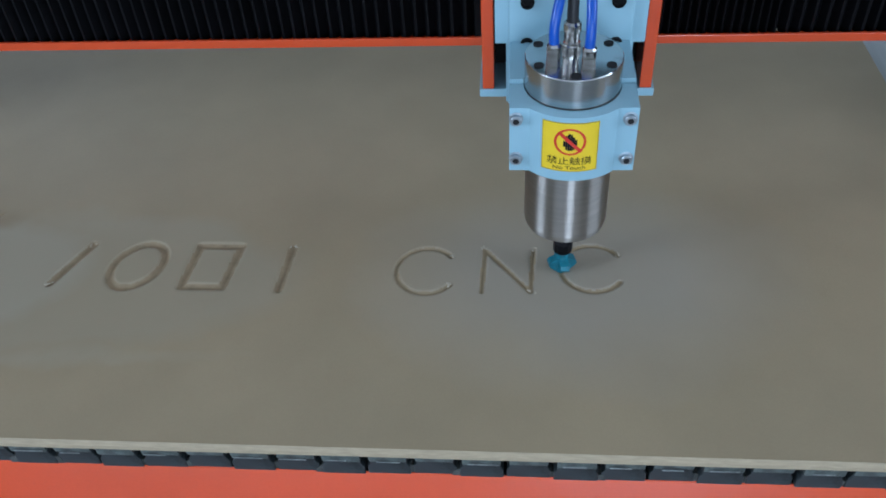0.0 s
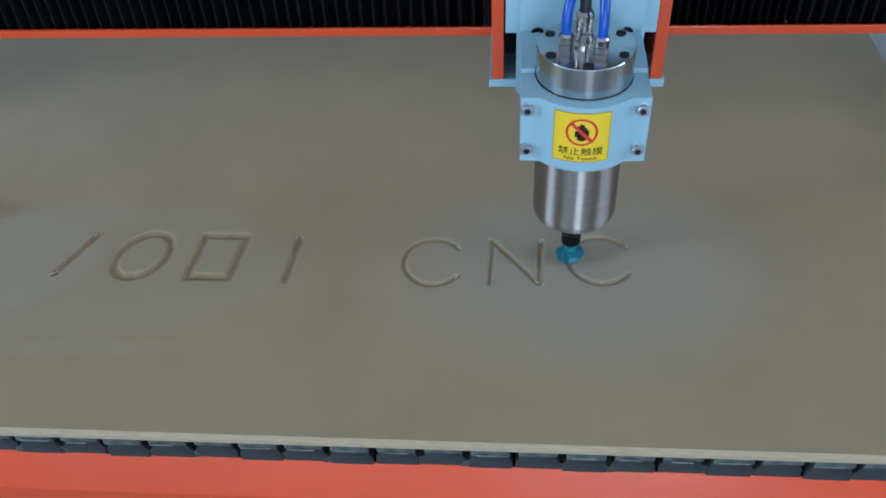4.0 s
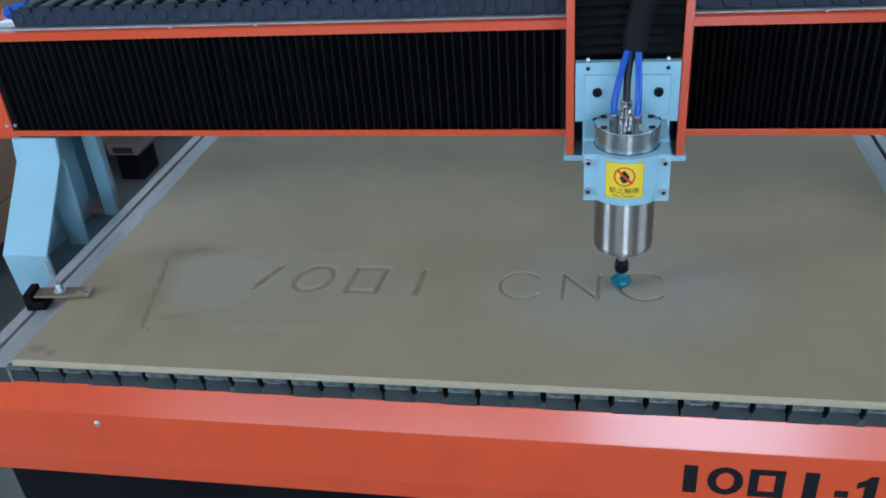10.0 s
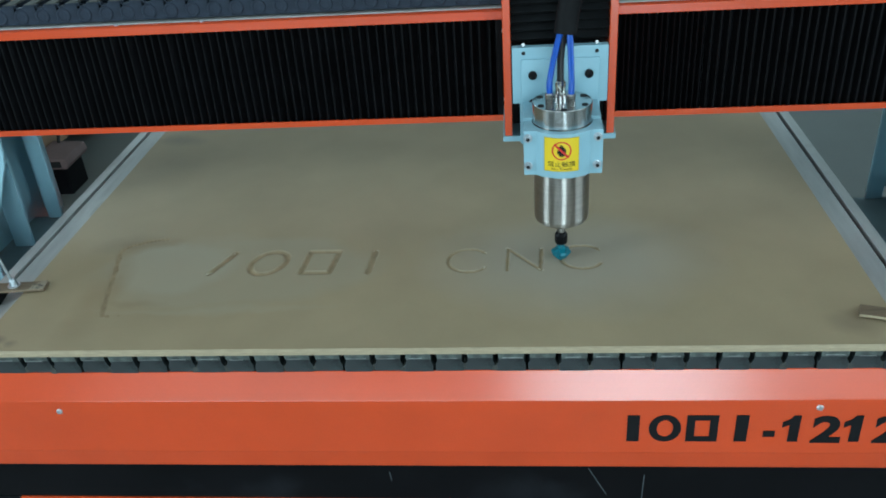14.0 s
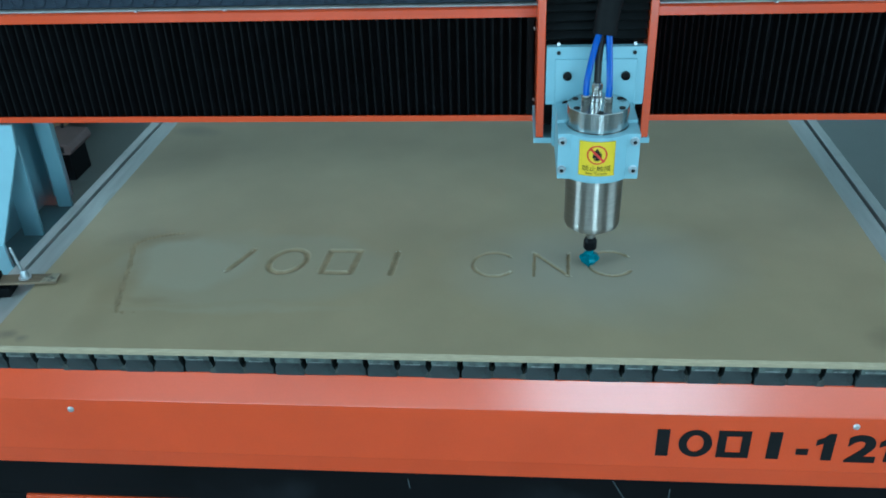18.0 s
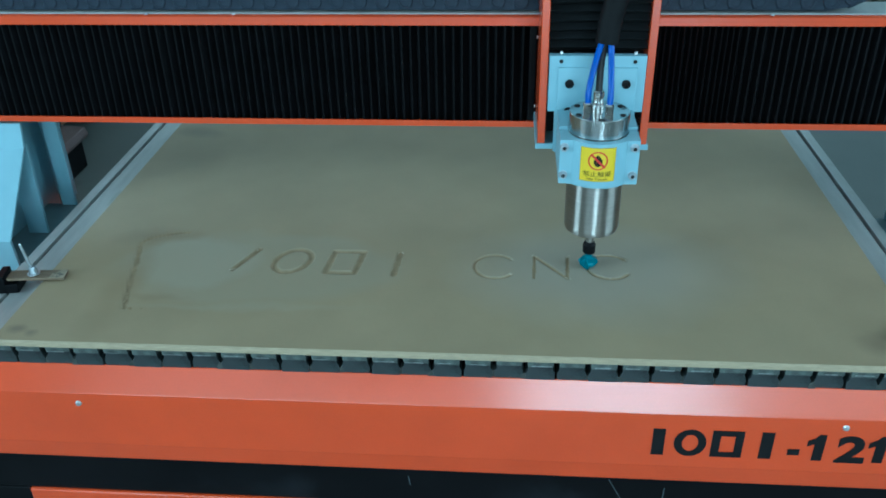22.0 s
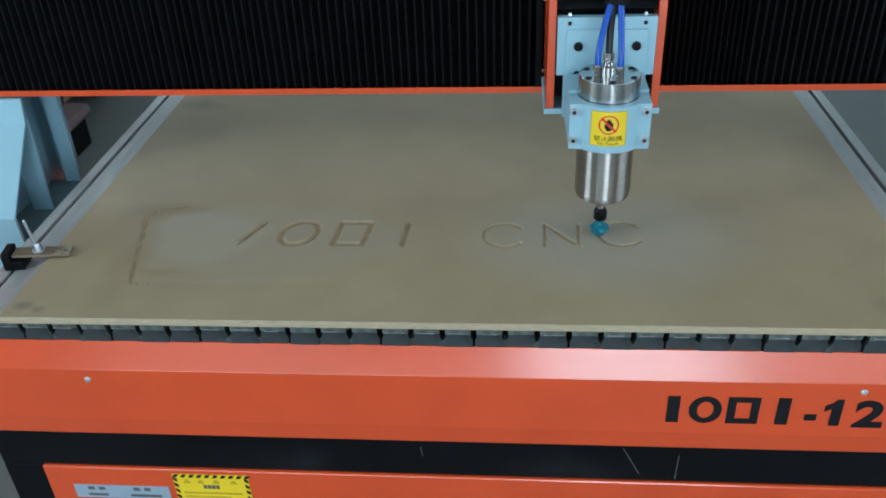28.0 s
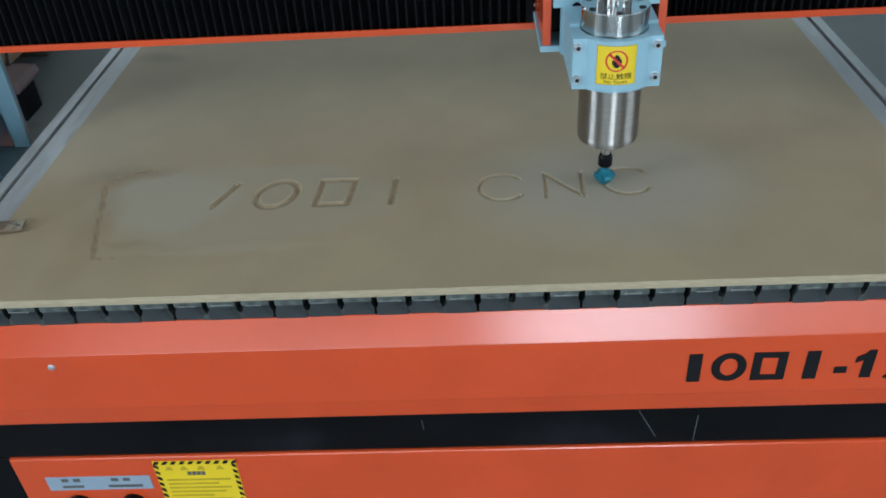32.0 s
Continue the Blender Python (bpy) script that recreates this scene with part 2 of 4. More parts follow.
def board_material():
    """Dusty fibreboard: fine fibres, cloudy tone, a pale sanded patch round the lettering, grey dust under the cutter, stains."""
    m = mat("dusty fibreboard", (0.385, 0.297, 0.182), 0.46, var=0.09, scale=7, bump=0.12, fine=700, stain=((0.362, 0.278, 0.167), 3.0, 0.55), spec=0.35)
    nt = m.node_tree
    b = nt.nodes["Principled BSDF"]
    src = b.inputs["Base Color"].links[0].from_socket
    tc = nt.nodes.new("ShaderNodeTexCoord")
    warp = nt.nodes.new("ShaderNodeTexNoise")
    warp.inputs["Scale"].default_value, warp.inputs["Detail"].default_value = 9, 4
    nt.links.new(tc.outputs["Object"], warp.inputs["Vector"])
    off = nt.nodes.new("ShaderNodeVectorMath")
    off.operation = "MULTIPLY_ADD"
    off.inputs[1].default_value, off.inputs[2].default_value = (0.075, 0.075, 0), (-0.0375, -0.0375, 0)
    nt.links.new(warp.outputs["Color"], off.inputs[0])
    at = nt.nodes.new("ShaderNodeVectorMath")
    nt.links.new(tc.outputs["Object"], at.inputs[0])
    nt.links.new(off.outputs[0], at.inputs[1])

    def blot(centre, size, hard, colour, amount, src):
        s = nt.nodes.new("ShaderNodeVectorMath")
        s.operation = "SUBTRACT"
        s.inputs[1].default_value = centre
        nt.links.new(at.outputs[0], s.inputs[0])
        q = nt.nodes.new("ShaderNodeVectorMath")
        q.operation = "DIVIDE"
        q.inputs[1].default_value = size
        nt.links.new(s.outputs[0], q.inputs[0])
        ln = nt.nodes.new("ShaderNodeVectorMath")
        ln.operation = "LENGTH"
        nt.links.new(q.outputs[0], ln.inputs[0])
        mr = nt.nodes.new("ShaderNodeMapRange")
        mr.inputs[1].default_value, mr.inputs[2].default_value = 1 + hard, 1 - hard
        mr.inputs[3].default_value, mr.inputs[4].default_value = 0, amount
        nt.links.new(ln.outputs["Value"], mr.inputs[0])
        mx = nt.nodes.new("ShaderNodeMix")
        mx.data_type = "RGBA"
        nt.links.new(mr.outputs[0], mx.inputs[0])
        nt.links.new(src, mx.inputs[6])
        mx.inputs[7].default_value = (*colour, 1)
        return mx.outputs[2]

    # the cloud of brown dust outside, then the sanded patch with its fairly crisp border, then dust drifts along it
    out = blot((-0.46, 0.27, 0), (0.10, 0.075, 1), 0.7, (0.34, 0.265, 0.165), 0.55, src)
    out = blot((-0.30, 0.205, 0), (0.215, 0.10, 1), 0.10, (0.385, 0.33, 0.235), 0.5, out)
    out = blot((-0.40, 0.215, 0), (0.105, 0.068, 1), 0.16, (0.415, 0.365, 0.272), 0.5, out)
    out = blot((-0.487, 0.165, 0), (0.020, 0.10, 1), 0.75, (0.30, 0.215, 0.12), 0.5, out)
    out = blot((-0.465, 0.288, 0), (0.045, 0.010, 1), 0.7, (0.29, 0.21, 0.12), 0.35, out)
    out = blot((-0.425, 0.122, 0), (0.035, 0.007, 1), 0.6, (0.30, 0.225, 0.135), 0.5, out)
    out = blot((-0.30, 0.098, 0), (0.13, 0.006, 1), 0.7, (0.42, 0.375, 0.28), 0.3, out)
    out = blot((0.205, 0.212, 0), (0.165, 0.112, 1), 0.45, (0.395, 0.352, 0.292), 0.62, out)
    out = blot((-0.590, 0.026, 0), (0.012, 0.009, 1), 0.6, (0.16, 0.13, 0.10), 0.6, out)
    out = blot((-0.563, 0.017, 0), (0.010, 0.008, 1), 0.6, (0.18, 0.145, 0.11), 0.55, out)
    out = blot((-0.55, 0.71, 0), (0.035, 0.02, 1), 0.7, (0.20, 0.17, 0.13), 0.5, out)
    out = blot((-0.49, 0.29, 0), (0.05, 0.02, 1), 0.7, (0.24, 0.18, 0.11), 0.5, out)
    out = blot((0.56, 0.045, 0), (0.03, 0.02, 1), 0.6, (0.20, 0.15, 0.10), 0.5, out)
    nt.links.new(out, b.inputs["Base Color"])
    return m


BOARD = board_material()
GROOVE = mat("cut fibreboard in the grooves", (0.315, 0.232, 0.135), 0.8, var=0.25, scale=60, bump=0.4, fine=800)

FRESH = mat("freshly cut fibreboard", (0.345, 0.258, 0.152), 0.8, var=0.2, scale=60, bump=0.4, fine=800)
FRAY = mat("pale frayed fibre", (0.50, 0.43, 0.32), 0.8, var=0.2, scale=200, bump=0.2)


# ---- builders: all in metres from the bed's level, joined into one mesh a part ----
def thing(name, at, label, category, group="", kind=""):
    ob = new(name)
    ob.location = (at[0], at[1], at[2] + H)
    ob.empty_display_size = 0.05
    return tagged(ob, label, category, group, kind)


def place_of(ob):
    v = ob.location.copy()
    while ob.parent:
        ob = ob.parent
        v += ob.location
    return v


def part(name, bm, material, parent, label="", smooth=0):
    if smooth:
        bm.normal_update()
        for f in bm.faces:
            f.smooth = True
        lim = radians(smooth)
        for e in bm.edges:
            if len(e.link_faces) == 2 and e.calc_face_angle(0) > lim:
                e.smooth = False
    v = place_of(parent)
    bmesh.ops.translate(bm, verts=bm.verts, vec=(-v.x, -v.y, H - v.z))
    me = bpy.data.meshes.new(name)
    bmesh.ops.recalc_face_normals(bm, faces=bm.faces)
    bm.to_mesh(me)
    bm.free()
    me.materials.append(material)
    ob = new(name, me)
    ob.parent = parent
    return tagged(ob, label)


def solo(name, bm, material, label, category, group="", kind="", smooth=0):
    """A thing, or a piece of the setting, that is a single mesh."""
    cs = [v.co for v in bm.verts]
    base = Vector((sum(c.x for c in cs) / len(cs), sum(c.y for c in cs) / len(cs), min(c.z for c in cs)))
    if smooth:
        bm.normal_update()
        for f in bm.faces:
            f.smooth = True
        for e in bm.edges:
            if len(e.link_faces) == 2 and e.calc_face_angle(0) > radians(smooth):
                e.smooth = False
    bmesh.ops.translate(bm, verts=bm.verts, vec=-base)
    bmesh.ops.recalc_face_normals(bm, faces=bm.faces)
    me = bpy.data.meshes.new(name)
    bm.to_mesh(me)
    bm.free()
    me.materials.append(material)
    ob = new(name, me)
    ob.location = base + Vector((0, 0, H))
    return tagged(ob, label, category, group, kind)


def box(x0, x1, y0, y1, z0, z1, bevel=0.0, bm=None, seg=2):
    t = bmesh.new()
    bmesh.ops.create_cube(t, size=1, matrix=Matrix.LocRotScale(((x0 + x1) / 2, (y0 + y1) / 2, (z0 + z1) / 2), None, (abs(x1 - x0), abs(y1 - y0), abs(z1 - z0))))
    if bevel:
        bmesh.ops.bevel(t, geom=t.edges[:], offset=bevel, segments=seg, profile=0.5, affect="EDGES")
    return merge(bm, t)


def merge(bm, t):
    if bm is None:
        return t
    me = bpy.data.meshes.new("joined")
    t.to_mesh(me)
    t.free()
    bm.from_mesh(me)
    bpy.data.meshes.remove(me)
    return bm


def prism(pts, axis, a, b, bevel=0.0, bm=None):
    """The outline pts, in the two other axes in their order, carried along an axis from a to b."""
    t = bmesh.new()

    def put(p, c):
        return {"x": (c, p[0], p[1]), "y": (p[0], c, p[1]), "z": (p[0], p[1], c)}[axis]

    lo = [t.verts.new(put(p, a)) for p in pts]
    hi = [t.verts.new(put(p, b)) for p in pts]
    n = len(pts)
    t.faces.new(lo)
    t.faces.new(hi[::-1])
    for i in range(n):
        t.faces.new((lo[i], hi[i], hi[(i + 1) % n], lo[(i + 1) % n]))
    bmesh.ops.recalc_face_normals(t, faces=t.faces)
    if bevel:
        bmesh.ops.bevel(t, geom=t.edges[:], offset=bevel, segments=2, profile=0.5, affect="EDGES")
    return merge(bm, t)


def lathe(profile, centre, seg=32, bm=None, axis="z"):
    """Rings of (radius, height) round an upright axis through centre."""
    t = bmesh.new()
    rings = []
    for r, h in profile:
        ring = []
        for k in range(seg):
            a = 2 * math.pi * k / seg
            c, s = r * math.cos(a), r * math.sin(a)
            p = {"z": (c, s, h), "y": (c, h, s), "x": (h, c, s)}[axis]
            ring.append(t.verts.new((centre[0] + p[0], centre[1] + p[1], centre[2] + p[2])))
        rings.append(ring)
    for lo, hi in zip(rings, rings[1:]):
        for k in range(seg):
            t.faces.new((lo[k], lo[(k + 1) % seg], hi[(k + 1) % seg], hi[k]))
    t.faces.new(rings[0][::-1])
    t.faces.new(rings[-1])
    return merge(bm, t)


def tube(points, r, seg=12, bm=None, ribs=0.0):
    """A round bar along a smooth line through points."""
    pts = [Vector(p) for p in points]
    line = []
    for i in range(len(pts) - 1):
        p0, p1, p2, p3 = pts[max(i - 1, 0)], pts[i], pts[i + 1], pts[min(i + 2, len(pts) - 1)]
        for k in range(10):
            u = k / 10
            line.append(0.5 * (2 * p1 + (p2 - p0) * u + (2 * p0 - 5 * p1 + 4 * p2 - p3) * u * u + (3 * p1 - p0 - 3 * p2 + p3) * u ** 3))
    line.append(pts[-1])
    t = bmesh.new()
    rings = []
    for i, p in enumerate(line):
        d = (line[min(i + 1, len(line) - 1)] - line[max(i - 1, 0)]).normalized()
        u = d.cross(Vector((0.31, 0.9, 0.2))).normalized()
        v = d.cross(u)
        rr = r * (1 + ribs * (i % 2))
        rings.append([t.verts.new(p + rr * (u * math.cos(2 * math.pi * k / seg) + v * math.sin(2 * math.pi * k / seg))) for k in range(seg)])
    for lo, hi in zip(rings, rings[1:]):
        for k in range(seg):
            t.faces.new((lo[k], lo[(k + 1) % seg], hi[(k + 1) % seg], hi[k]))
    t.faces.new(rings[0][::-1])
    t.faces.new(rings[-1])
    return merge(bm, t)


def letters(text, height, depth, bold=0.0):
    """Built-in type as a bmesh: x along the line, z up, its face towards -y, its left end at the origin."""
    cu = bpy.data.curves.new("type", "FONT")
    cu.body, cu.size, cu.extrude, cu.offset = text, height / 0.73, depth / 2, bold
    ob = bpy.data.objects.new("type", cu)
    scene.collection.objects.link(ob)
    bpy.context.view_layer.update()
    me = bpy.data.meshes.new_from_object(ob.evaluated_get(bpy.context.evaluated_depsgraph_get()))
    bpy.data.objects.remove(ob)
    bm = bmesh.new()
    bm.from_mesh(me)
    bpy.data.meshes.remove(me)
    bmesh.ops.transform(bm, matrix=Matrix.Rotation(radians(90), 4, "X"), verts=bm.verts)
    return bm


def moved(bm, x, y, z, sx=1.0, sz=1.0):
    bmesh.ops.transform(bm, matrix=Matrix.LocRotScale((x, y, z), None, (sx, 1, sz)), verts=bm.verts)
    return bm


# ---- the hall ----
XW, XE, YS, YN, ZF, ZC = -6.0, 6.0, -5.3, 4.6, -H, 3.2


def setting(name, bm, material, label, category):
    return solo(name, bm, material, label, category, kind="structure")


setting("floor", box(XW - 0.2, XE + 0.2, YS - 0.2, YN + 0.2, ZF - 0.2, ZF), FLOOR, "worn grey concrete workshop floor", "floor")
setting("ceiling", box(XW - 0.2, XE + 0.2, YS - 0.2, YN + 0.2, ZC, ZC + 0.2), CEIL, "plain white workshop ceiling", "ceiling")


def wall_with_hole(along, a0, a1, b0, b1, holes):
    """A wall between a0 and a1 whose holes (from, to, low, high) go through it; along 'x' or 'y'."""
    bm = None
    cuts = sorted(holes)
    edge = a0
    pieces = []
    for h0, h1, lo, hi in cuts:
        pieces += [(edge, h0, ZF, ZC), (h0, h1, ZF, lo), (h0, h1, hi, ZC)]
        edge = h1
    pieces.append((edge, a1, ZF, ZC))
    for p0, p1, lo, hi in pieces:
        if hi - lo < 1e-4:
            continue
        bm = box(p0, p1, b0, b1, lo, hi, bm=bm) if along == "x" else box(b0, b1, p0, p1, lo, hi, bm=bm)
    return bm


DOOR = (0.15, 1.71, ZF, 2.25)
WIN = (-3.25, -0.25, ZF, 1.9)
FAR_WIN = (1.90, 4.10, -0.1, 1.9)
# EAST, HIGH and WEST: unseen openings added for the extra lamps
EAST = (-3.7, 0.3, 1.1, 2.7)
HIGH = (-5.6, -3.0, 1.7, 2.9)
WEST = (-3.95, -1.25, 1.1, 2.7)
setting("wall_north", wall_with_hole("x", XW - 0.2, XE + 0.2, YN, YN + 0.2, [HIGH]), WALL, "scuffed pale plaster wall behind the machine, its high opening added", "wall")
setting("wall_south", wall_with_hole("x", XW - 0.2, XE + 0.2, YS - 0.2, YS, [DOOR, WIN, FAR_WIN]), BRICK, "grey rendered wall with two door openings and a window", "wall")
setting("wall_west", wall_with_hole("y", YS, YN, XW - 0.2, XW, [WEST]), BRICK, "grey rendered side wall, unseen, with an added light opening", "wall")
setting("wall_east", wall_with_hole("y", YS, YN, XE, XE + 0.2, [EAST]), BRICK, "grey rendered side wall, unseen, with an added light opening", "wall")

# ---- machine base: T-slot bed, orange fascia, black frame ----
base = thing("machine_base", (0, 0.6, ZF), "orange and black steel router base on the concrete floor", "machine base")
FX0, FX1 = -0.712, 0.712
fascia = [(0.0050, -0.0262), (0.0040, -0.0270), (-0.0108, -0.0630), (-0.0114, -0.0648), (-0.0114, -0.1545), (-0.0108, -0.1568), (-0.0072, -0.1851), (-0.0062, -0.1858), (0.0050, -0.1858)]
front_panel = part("front_panel", prism(fascia, "x", FX0, FX1), ORANGE, base, "glossy folded orange front panel")
part("top_ledge", box(-0.680, 0.674, 0.0052, 1.40, -0.06, -0.0285, 0.002), BLACK, base)
part("frame_rail", box(-0.704, 0.704, 0.0155, 0.08, -0.2762, -0.17, 0.003), BLACK, base, "black front rail with scratches")
part("frame_post", box(-0.704, -0.6425, 0.0155, 0.08, ZF + 0.02, -0.2766, 0.003), BLACK, base)
part("frame_post", box(0.6425, 0.704, 0.0155, 0.08, ZF + 0.02, -0.2766, 0.003), BLACK, base)
part("lower_panel", box(-0.642, 0.642, 0.0125, 0.03, ZF + 0.08, -0.2768, 0.003), ORANGE, base, "orange lower front panel")
part("bottom_rail", box(-0.642, 0.642, 0.0155, 0.08, ZF + 0.02, ZF + 0.079, 0.003), BLACK, base)
part("side_panel", box(-0.682, -0.670, 0.081, 1.40, ZF + 0.06, -0.0605, 0.002), ORANGE, base)
part("side_panel", box(0.655, 0.667, 0.081, 1.40, ZF + 0.06, -0.0605, 0.002), ORANGE, base)
part("rear_panel", box(-0.67, 0.655, 1.4005, 1.41, ZF + 0.06, -0.0605, 0.002), ORANGE, base)
for fx in (-0.69, 0.676):
    for fy in (0.05, 1.37):
        part("foot", lathe([(0.03, ZF), (0.03, ZF + 0.012), (0.012, ZF + 0.014), (0.012, ZF + 0.06)], (fx, fy, 0), 16), ZINC, base)
for sx, sz in ((-0.506, -0.0813), (0.5095, -0.0767)):
    part("screw", lathe([(0.0045, 0), (0.0045, -0.001), (0.003, -0.003)], (sx, -0.0113, sz), 12, axis="y"), ZINC, base, "small bright panel screw")
for x, z0, x1, z1 in ((0.2223, -0.2112, 0.2481, -0.2614), (0.3005, -0.2236, 0.2990, -0.2700), (-0.062, -0.220, -0.060, -0.238)):
    part("scratch", prism([(x, z0), (x + 0.0013, z0), (x1 + 0.0013, z1), (x1, z1)], "y", 0.0148, 0.0153), SCRATCH, base)

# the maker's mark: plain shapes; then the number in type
ZT, ZH = -0.1343, -0.0893  # foot and head of the type


def oval_ring(cx, cz, rx, rz, w, y0, y1, n=28):
    t = bmesh.new()
    loops = []
    for rrx, rrz, y in ((rx, rz, y0), (rx, rz, y1), (rx - w, rz - w * 0.8, y1), (rx - w, rz - w * 0.8, y0)):
        ring = []
        for k in range(n):
            a = 2 * math.pi * k / n
            z = rrz * math.sin(a)
            ring.append(t.verts.new((cx + rrx * math.cos(a), y, cz + z)))
        loops.append(ring)
    for i in range(4):
        p, q = loops[i], loops[(i + 1) % 4]
        for k in range(n):
            t.faces.new((p[k], p[(k + 1) % n], q[(k + 1) % n], q[k]))
    return t


def frame_ring(x0, x1, z0, z1, w):
    """A rectangle with a hollow middle."""
    t = bmesh.new()
    loops = []
    for d, y in ((0, YL), (0, YL + 0.0012), (w, YL + 0.0012), (w, YL)):
        e = d * 0.8
        loops.append([t.verts.new((x, y, z)) for x, z in ((x0 + d, z0 + e), (x1 - d, z0 + e), (x1 - d, z1 - e), (x0 + d, z1 - e))])
    for p, q in zip(loops, loops[1:] + loops[:1]):
        for k in range(4):
            t.faces.new((p[k], p[(k + 1) % 4], q[(k + 1) % 4], q[k]))
    return t


YL = -0.0124
part("mark", box(0.2690, 0.2850, YL, YL + 0.0012, ZT, ZH), INK, front_panel, "black bar of the maker's mark")
part("mark", oval_ring(0.3180, -0.1118, 0.0210, 0.0228, 0.0105, YL, YL + 0.0012), INK, front_panel, "black ring of the maker's mark")
part("mark", frame_ring(0.3455, 0.3860, ZT, ZH, 0.0108), INK, front_panel, "black frame of the maker's mark")
part("mark", box(0.4080, 0.4240, YL, YL + 0.0012, ZT, ZH), INK, front_panel, "black bar of the maker's mark")
for ch, lx, lw in (("-", 0.4440, 0.0150), ("1", 0.4670, 0.022), ("2", 0.5050, 0.0375), ("1", 0.5440, 0.022), ("2", 0.5825, 0.0375), ("A", 0.6180, 0.048)):
    if ch == "1":
        # a heavy stem with a flag at its head
        bm = prism([(0.013, 0.0), (0.026, 0.0), (0.026, 0.0445), (0.0175, 0.0445), (0.013, 0.0383), (0.004, 0.0332), (0.004, 0.0242), (0.013, 0.0287)], "y", -0.0006, 0.0006)
    else:
        bm = letters(ch, 0.0440, 0.0012, 0.0022)
    lo, hi = min(v.co.x for v in bm.verts), max(v.co.x for v in bm.verts)
    for v in bm.verts:
        v.co.x = lx + (v.co.x - lo) * lw / (hi - lo)
    bmesh.ops.translate(bm, verts=bm.verts, vec=(0, YL + 0.0006, ZT))
    part("letter", bm, INK, front_panel, "bold black type: " + ch)

# stickers and switches on the lower panel
sticker = part("warning_sticker", box(-0.441, -0.324, 0.0118, 0.0128, -0.41, -0.286), YELLOW, base, "yellow warning sticker with black striped border")
for k in range(10):
    part("stripe", prism([(-0.441 + k * 0.0122, -0.2925), (-0.4345 + k * 0.0122, -0.2925), (-0.4305 + k * 0.0122, -0.2865), (-0.437 + k * 0.0122, -0.2865)], "y", 0.0112, 0.0117), INK, sticker)
for k in range(10):
    for sx in (-0.4405, -0.3305):
        part("stripe", prism([(sx, -0.292 - k * 0.0122), (sx + 0.006, -0.296 - k * 0.0122), (sx + 0.006, -0.302 - k * 0.0122), (sx, -0.298 - k * 0.0122)], "y", 0.0112, 0.0117), INK, sticker)
for cx in (-0.420, -0.399, -0.375, -0.348):
    part("pictogram", prism([(cx - 0.006, -0.3045), (cx + 0.006, -0.3045), (cx + 0.002, -0.297), (cx - 0.002, -0.297)], "y", 0.0113, 0.0117), OCHRE, sticker)
for k in range(4):
    part("print", box(-0.396 + k * 0.0065, -0.3905 + k * 0.0065, 0.0113, 0.0117, -0.3155, -0.308), INKG, sticker)
for k in range(7):
    w = (0.09, 0.072, 0.088, 0.08, 0.06, 0.086, 0.05)[k]
    part("print", box(-0.428, -0.428 + w, 0.0113, 0.0117, -0.327 - k * 0.0085, -0.3235 - k * 0.0085), OCHRE, sticker)
plate = part("label_plate", box(-0.602, -0.452, 0.0118, 0.0128, -0.343, -0.315), SILVER, base, "silver label strip above the push buttons")
for cx in (-0.575, -0.558, -0.503, -0.486):
    part("print", box(cx - 0.005, cx + 0.005, 0.0113, 0.0117, -0.325, -0.3185), INKG, plate)
for x0, x1 in ((-0.582, -0.551), (-0.515, -0.466)):
    part("print", box(x0, x1, 0.0113, 0.0117, -0.338, -0.333), INKG, plate)
for cx, m, lab in ((-0.566, DARK, "dark round push button"), (-0.487, RED, "dark red round push button")):
    button = part("push_button", lathe([(0.0165, 0.0128), (0.0165, 0.006), (0.0145, 0.003)], (cx, 0, -0.371), 24, axis="y"), BLACK, base, lab)
    part("cap", lathe([(0.011, 0.0028), (0.011, -0.004), (0.009, -0.006)], (cx, 0, -0.371), 24, axis="y"), m, button)

# ---- the bed of extruded profiles ----
bed = thing("tslot_bed", (0, 0.7, -0.0262), "bed of extruded aluminium T-slot profiles under the sheet", "machine bed")
YB0, YB1 = 0.0008, 1.40
# near-black floor and block paint the shade between the profiles
part("gap_shade", box(-0.6225, 0.6195, 0.0056, 0.0395, -0.0283, -0.0261), DARK, bed)
part("core_shade", box(-0.6225, 0.6195, 0.040, YB1 - 0.001, -0.0261, 0.0041), DARK, bed)


def rail(x0, x1, slot, w=0.0075):
    pts = [(x0, -0.0258), (x1, -0.0258), (x1, 0.0), (slot + w / 2, 0.0), (slot + w / 2, -0.006), (slot + w, -0.006), (slot + w, -0.014),
           (slot - w, -0.014), (slot - w, -0.006), (slot - w / 2, -0.006), (slot - w / 2, 0.0), (x0, 0.0)]
    return prism(pts, "y", YB0, YB1)


part("side_rail", rail(-0.680, -0.6232, -0.659), ALU, bed, "dull aluminium side rail with a dark slot")
part("side_rail", rail(0.6203, 0.6745, 0.6536), ALU, bed, "dull aluminium side rail with a dark slot")
# near-black strips painted in for the shade down the rail slots
part("slot_shade", box(-0.6658, -0.6522, YB0 + 0.004, YB1, -0.0139, -0.0128), DARK, bed)
part("slot_shade", box(0.6468, 0.6604, YB0 + 0.004, YB1, -0.0139, -0.0128), DARK, bed)
part("edge_strip", box(-0.6225, -0.6102, 0.006, 1.40, 0.0045, 0.0058), ALU, bed, "pale strip beside the sheet")
part("edge_strip", box(0.6102, 0.6198, 0.006, 1.40, 0.0045, 0.0058), ALU, bed, "pale strip beside the sheet")
